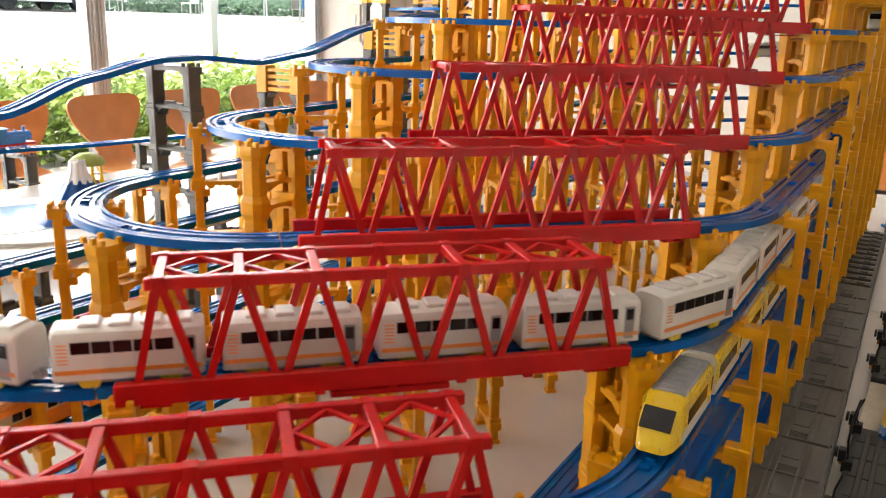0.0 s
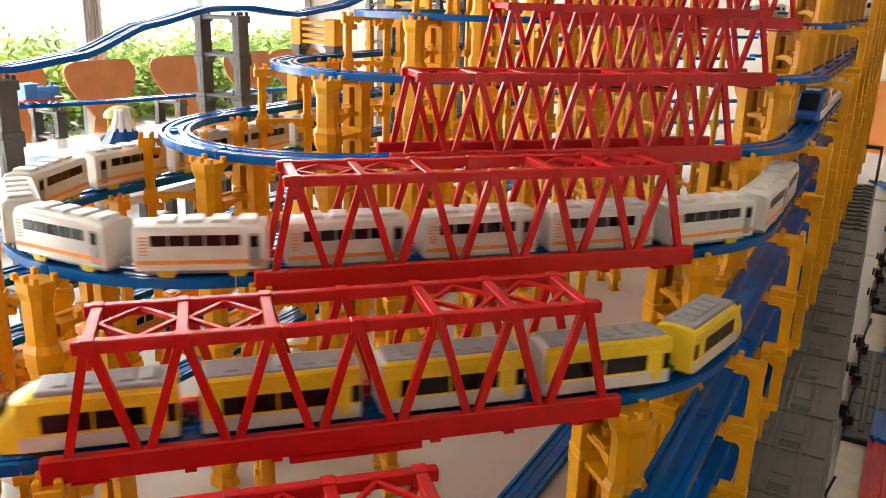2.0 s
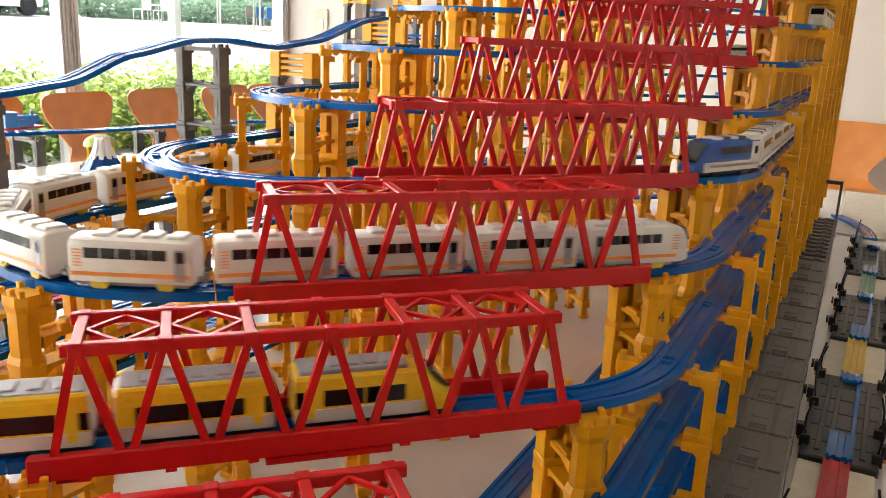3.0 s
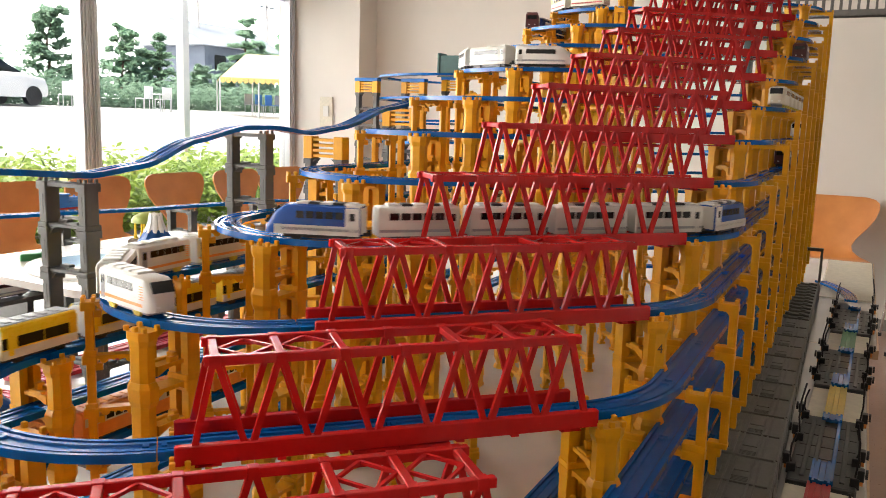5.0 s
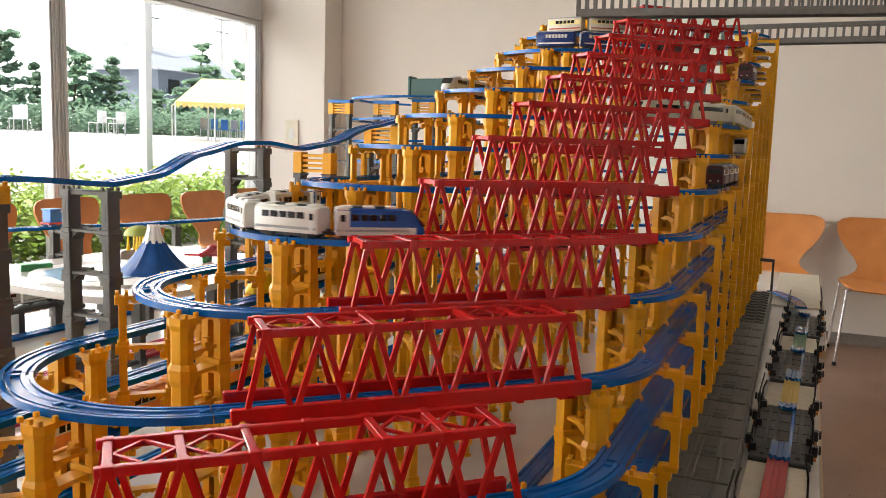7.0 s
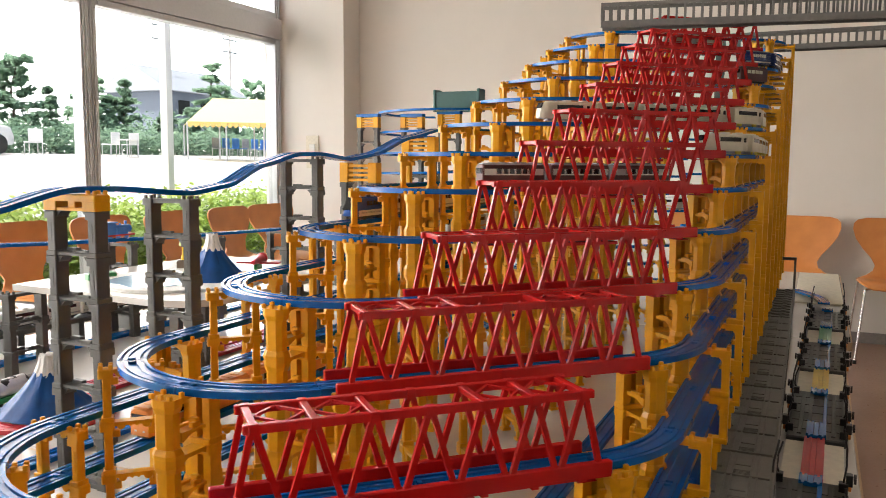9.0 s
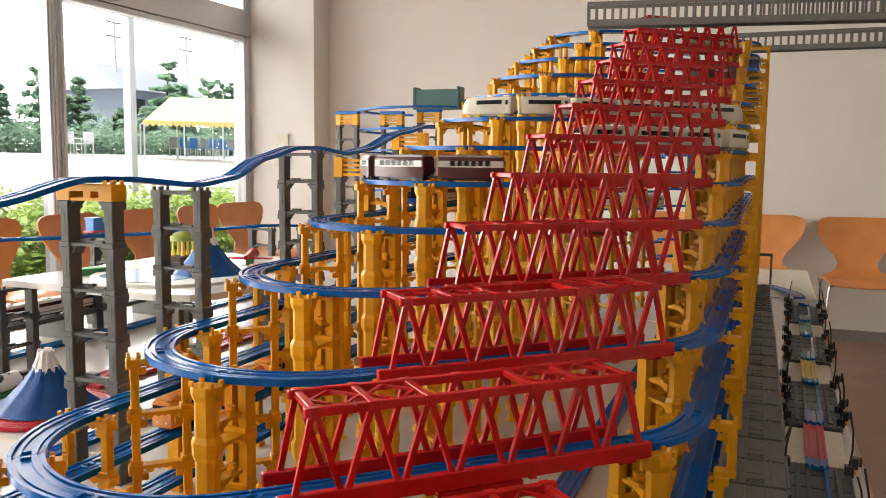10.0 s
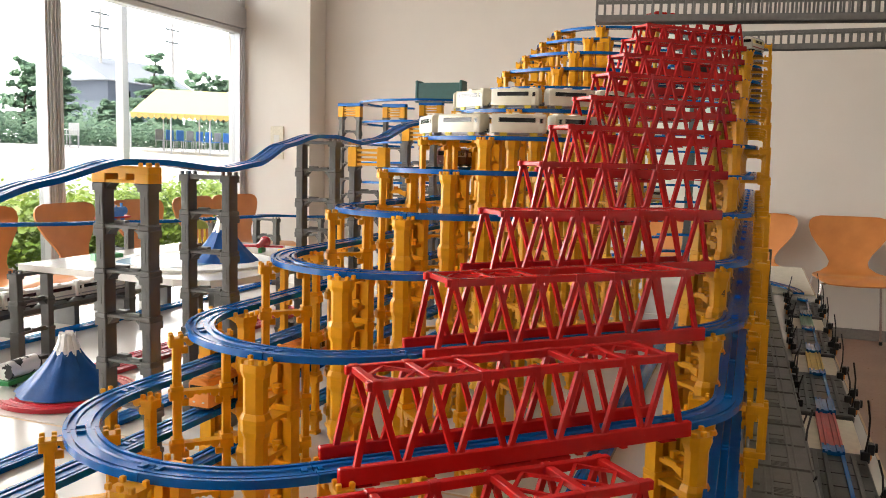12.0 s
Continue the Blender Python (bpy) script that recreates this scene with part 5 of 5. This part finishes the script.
def foliage(name, label, category, leaf, size, spots_, kind="", at=None, parent=None):
    """Many small leaves scattered in clumps; spots_ holds (x, y, z, rx, ry, rz, count)."""
    rnd = random.Random(len(name) + int(size * 1e4) + len(spots_))
    verts, faces = [], []
    for x, y, z, rx, ry, rz, cnt in spots_:
        for _ in range(cnt):
            d = Vector((rnd.gauss(0, 1), rnd.gauss(0, 1), rnd.gauss(0, 1))).normalized() * rnd.uniform(0.45, 1.08)
            c = Vector((x + d.x * rx, y + d.y * ry, z + d.z * rz))
            a = Vector((rnd.gauss(0, 1), rnd.gauss(0, 1), rnd.gauss(0, 0.7))).normalized()
            b = a.orthogonal().normalized()
            s = size * rnd.uniform(0.6, 1.4)
            n0 = len(verts)
            verts += [c - a * s, c + b * s * 0.45, c + a * s, c - b * s * 0.45]
            faces.append((n0, n0 + 1, n0 + 2, n0 + 3))
    me = bpy.data.meshes.new(name)
    me.from_pydata(verts, [], faces)
    me.materials.append(leaf)
    ob = new(name, me)
    if at is not None:
        ob.matrix_basis = at
    if parent is not None:
        ob.parent = parent
        return ob
    return tagged(ob, label, category, kind=kind)


rng = random.Random(7)
hedge = []
for i in range(150):
    u = -1 + i * 0.075
    for j in range(3):
        hedge.append((u, 4.75 + 0.35 * j + rng.uniform(-0.1, 0.1), -0.32 + rng.uniform(-0.05, 0.06), 0.16, 0.2, 0.34 + rng.uniform(-0.05, 0.07), 150))
foliage("hedge", "bright green clipped hedge outside the window", "hedge", LEAF, 0.032, hedge, "stuff", pose(0, 0, 0, 0, 0, 45))
far = []
for i in range(110):
    u = 5 + i * 0.4
    for j in range(2):
        far.append((u, 24.6 + j * 0.8, rise(24.6) + 0.45 + rng.uniform(-0.1, 0.1), 0.4, 0.5, 0.62, 130))
foliage("far_hedge", "dark green hedge at the far side of the yard", "hedge", PINE, 0.09, far, "stuff", pose(0, 0, 0, 0, 0, 45))


bushes = []
for i in range(120):
    u = 6 + i * 0.36
    hh = 0.75 + 0.6 * abs(math.sin(i * 0.7)) * rng.uniform(0.4, 1.2)
    bushes.append((u, 26.6 + rng.uniform(-0.6, 1.2), rise(26) + hh * 0.75, 0.7, 0.6, hh, 150))
foliage("far_bushes", "dense green bushes and small trees behind the hedge", "bushes", PINE, 0.11, bushes, "stuff", pose(0, 0, 0, 0, 0, 45))


def tree(u, w, h, seed, shape):
    """shape: 0 a broad crown with gaps, 1 a cone, 2 a layered pine."""
    rnd = random.Random(seed)
    t = thing("tree", ("broad green garden tree with an open crown", "slender cone-shaped green garden tree", "tall green pine with layered foliage")[shape], "tree", "garden trees",
              at=upose(u, w, rise(w) - 0.05))
    bm = bmesh.new()
    p = Vector((0, 0, 0))
    r = 0.07 + h * 0.010
    spots_ = []
    n = 8
    for i in range(n):
        q = p + Vector((rnd.uniform(-0.1, 0.1), rnd.uniform(-0.1, 0.1), h / n))
        rod(bm, p, q, r, 8, r * 0.84)
        r *= 0.84
        p = q
        up = (i + 1) / n
        reach = h * (0.30 * (1 - 0.55 * up), 0.20 * (1.08 - up), 0.32 * (1.12 - up))[shape]
        if i >= 1:
            for j in range(5):
                a = j * math.tau / 5 + rnd.uniform(-0.5, 0.5)
                ln = reach * rnd.uniform(0.65, 1.2)
                e = p + Vector((math.cos(a) * ln, math.sin(a) * ln, h * rnd.uniform(-0.02, (0.10, 0.03, 0.04)[shape])))
                rod(bm, p, e, r * 0.45, 6, r * 0.12)
                for f in (0.45, 0.8, 1.05):
                    c = p.lerp(e, f) + Vector((rnd.uniform(-1, 1), rnd.uniform(-1, 1), rnd.uniform(-0.6, 0.6))) * h * 0.03
                    g = h * rnd.uniform(0.035, 0.062)
                    spots_.append((c.x, c.y, c.z, g, g, g * (0.8, 0.75, 0.45)[shape], 70))
    spots_.append((p.x, p.y, p.z, h * 0.04, h * 0.04, h * 0.05, 60))
    part("trunk", bm, BARK, t)
    foliage("crown", "", "", PINE, 0.085, spots_, parent=t)
    return t


for i, (u, w, h, shape) in enumerate(((12.0, 27.0, 2.8, 0), (14.5, 27.6, 2.8, 0), (16.5, 27.0, 3.0, 2), (18.4, 28.0, 2.7, 0), (20.4, 27.0, 3.3, 0), (22.1, 26.6, 2.5, 1), (23.9, 27.0, 3.1, 0), (25.2, 27.6, 2.4, 0),
                                      (26.3, 27.0, 3.1, 1), (28.2, 26.6, 1.9, 0), (29.7, 26.8, 2.1, 0), (31.7, 27.0, 4.3, 2), (33.4, 27.8, 3.4, 0), (35.5, 27.4, 3.7, 0), (37.4, 27.0, 3.6, 0), (39.6, 28.0, 3.4, 0))):
    tree(u, w, h, i, shape)

# tent
VALANCE = mat("orange_canvas", (0.80, 0.50, 0.16), 0.7)


def tent(u, w, label):
    t = thing("tent", label, "tent", at=upose(u, w, rise(w), -46))
    bm = bmesh.new()
    a, b, zc, zr = 3.4, 1.5, 1.45, 2.42
    vs = [bm.verts.new(p) for p in ((-a, -b, zc), (a, -b, zc), (a, b, zc), (-a, b, zc), (-a * 0.70, 0, zr), (a * 0.70, 0, zr))]
    for f in ((0, 1, 5, 4), (1, 2, 5), (2, 3, 4, 5), (3, 0, 4)):
        bm.faces.new([vs[i] for i in f])
    part("canopy", bm, TENTY, t, "yellow and white canvas canopy")
    for name, lo, hi, m_ in (("valance", 0, 20, VALANCE), ("valance", 20, 34, SKYBLUE)):
        bm = bmesh.new()
        for i in range(lo, hi):
            x = -a + i * 2 * a / 34
            for y in (-b - 0.01, -b - 0.03):
                vs = [bm.verts.new(p) for p in ((x, y, zc + 0.02), (x + 0.2, y, zc + 0.02), (x + 0.17, y - 0.002, zc - 0.14), (x + 0.10, y - 0.002, zc - 0.19), (x + 0.03, y - 0.002, zc - 0.14))]
                bm.faces.new(vs)
        part(name, bm, m_, t, "scalloped orange edge" if m_ is VALANCE else "scalloped blue edge")
    for x in (-a, -a * 0.6, -a * 0.2, a * 0.2, a * 0.6, a):
        for y in (-b, b):
            bm = bmesh.new()
            rod(bm, (x, y, 0), (x, y, zc), 0.03, 8)
            part("pole", bm, ALU, t)
    return t


tent(26.04, 19.2, "party tent with a yellow canopy and scalloped edge")


def garden_seat(u, w, turn, label, material):
    t = thing("garden_chair", label, "chair", "garden chairs", at=upose(u, w, rise(w), turn))
    bm = bmesh.new()
    cbox(bm, -0.22, 0.22, -0.22, 0.22, 0.42, 0.45, 0.01)
    part("seat", bm, material, t)
    bm = bmesh.new()
    cbox(bm, -0.22, 0.22, 0.19, 0.22, 0.45, 0.85, 0.01)
    part("backrest", bm, material, t)
    for x in (-0.2, 0.2):
        for y in (-0.2, 0.2):
            bm = bmesh.new()
            rod(bm, (x, y, 0), (x, y, 0.42), 0.015, 6)
            part("leg", bm, ALU, t)


for i in range(9):
    garden_seat(25.2 + i * 0.62, 21.3, 0, "blue metal folding chair under the tent", SKYBLUE if i % 3 else LGREY)
for u, turn in ((17.7, 160), (20.85, 185), (21.75, 175)):
    garden_seat(u, 22.5, turn, "white garden chair before the hedge", SNOW)
t = thing("garden_table", "small white garden table before the hedge", "table", at=upose(21.3, 22.2, rise(22.2)))
bm = bmesh.new()
cbox(bm, -0.3, 0.3, -0.3, 0.3, 0.60, 0.63, 0.01)
part("tabletop", bm, SNOW, t)
for x in (-0.25, 0.25):
    for y in (-0.25, 0.25):
        bm = bmesh.new()
        rod(bm, (x, y, 0), (x, y, 0.60), 0.018, 6)
        part("leg", bm, ALU, t)
# utility poles behind the trees
for u, w in ((47.5, 45.0), (55.5, 45.0)):
    t = thing("utility_pole", "tall concrete utility pole with crossarms behind the trees", "pole", "utility poles", at=upose(u, w, rise(w) - 0.3))
    bm = bmesh.new()
    rod(bm, (0, 0, 0), (0, 0, 10.2), 0.16, 10, 0.10)
    part("pole", bm, CONC, t)
    for z in (8.6, 9.6):
        bm = bmesh.new()
        cbox(bm, -0.9, 0.9, -0.06, 0.06, z, z + 0.12, 0.01)
        part("crossarm", bm, LGREY, t)
# white gate pillar and house
bm = bmesh.new()
cbox(bm, -0.045, 0.045, -0.045, 0.045, 0, 3.4, 0.008)
solid("yard_pillar", bm, SNOW, "square white painted post standing outside the window", "pillar", at=upose(5.50, 5.72, rise(5.72)))
t = thing("house", "grey house with a dark slate roof behind the trees", "house", at=upose(50.0, 46.0, rise(46) + 0.3))
bm = bmesh.new()
box(bm, -4, 4, -3, 3, 0, 4.2)
part("wall", bm, HOUSEW, t)
bm = bmesh.new()
vs = [bm.verts.new(p) for p in ((-4.6, -3.6, 4.1), (4.6, -3.6, 4.1), (4.6, 3.6, 4.1), (-4.6, 3.6, 4.1), (-4.6, 0, 6.1), (4.6, 0, 6.1))]
for f in ((0, 1, 5, 4), (1, 2, 5), (2, 3, 4, 5), (3, 0, 4), (3, 2, 1, 0)):
    bm.faces.new([vs[i] for i in f])
part("roof", bm, ROOFB, t, "dark slate roof")
for x in (-2.4, 0, 2.4):
    bm = bmesh.new()
    cbox(bm, x - 0.6, x + 0.6, -3.03, -3.0, 2.4, 3.5, 0.005)
    part("window", bm, GLASSY, t)
# parked car
t = thing("car", "white parked car at the far edge of the yard", "car", at=upose(15.4, 23.5, rise(23.5), 4))
bm = bmesh.new()
rings = [section(-1.9, 1.4, 0.35, 0.75, 0.1), section(-1.8, 1.6, 0.28, 0.95, 0.1), section(-1.2, 1.66, 0.25, 1.0, 0.1), section(0.9, 1.66, 0.25, 0.98, 0.1), section(1.75, 1.56, 0.28, 0.85, 0.1), section(1.95, 1.3, 0.35, 0.65, 0.08)]
loft(bm, rings)
part("body", bm, SNOW, t, smooth=True)
bm = bmesh.new()
loft(bm, [section(-1.75, 1.3, 0.9, 1.02, 0.05), section(-1.3, 1.4, 0.9, 1.42, 0.12), section(0.1, 1.4, 0.9, 1.46, 0.12), section(1.0, 1.3, 0.9, 1.0, 0.04)])
part("cabin", bm, GLASSY, t, smooth=True)
for x in (-1.2, 1.25):
    for s in (-1, 1):
        bm = bmesh.new()
        rod(bm, (x, s * 0.66, 0.30), (x, s * 0.84, 0.30), 0.30, 18)
        part("wheel", bm, BLACK, t)

# white overcast sky far behind the garden
def glow(name, color, strength):
    m = bpy.data.materials.new(name)
    m.use_nodes = True
    nd = m.node_tree.nodes
    nd.remove(nd["Principled BSDF"])
    e = nd.new("ShaderNodeEmission")
    e.inputs["Color"].default_value, e.inputs["Strength"].default_value = (*color, 1), strength
    m.node_tree.links.new(e.outputs["Emission"], nd["Material Output"].inputs["Surface"])
    return m


bm = bmesh.new()
box(bm, -150, 250, 150, 150.5, -5, 160)
solid("backdrop", bm, glow("white_sky", (1.0, 0.985, 0.96), 5.0), "white overcast sky", "sky", kind="structure", at=pose(0, 0, 0, 0, 0, 45))


def motions():
    for car, k, off, flip, keys, d in CARS:
        rows = []
        for i in range(61):
            t = i * 0.2
            rows.append((t, car_pose(k, along(keys, t) + off, d, flip)))
        walk(car, rows)


motions()
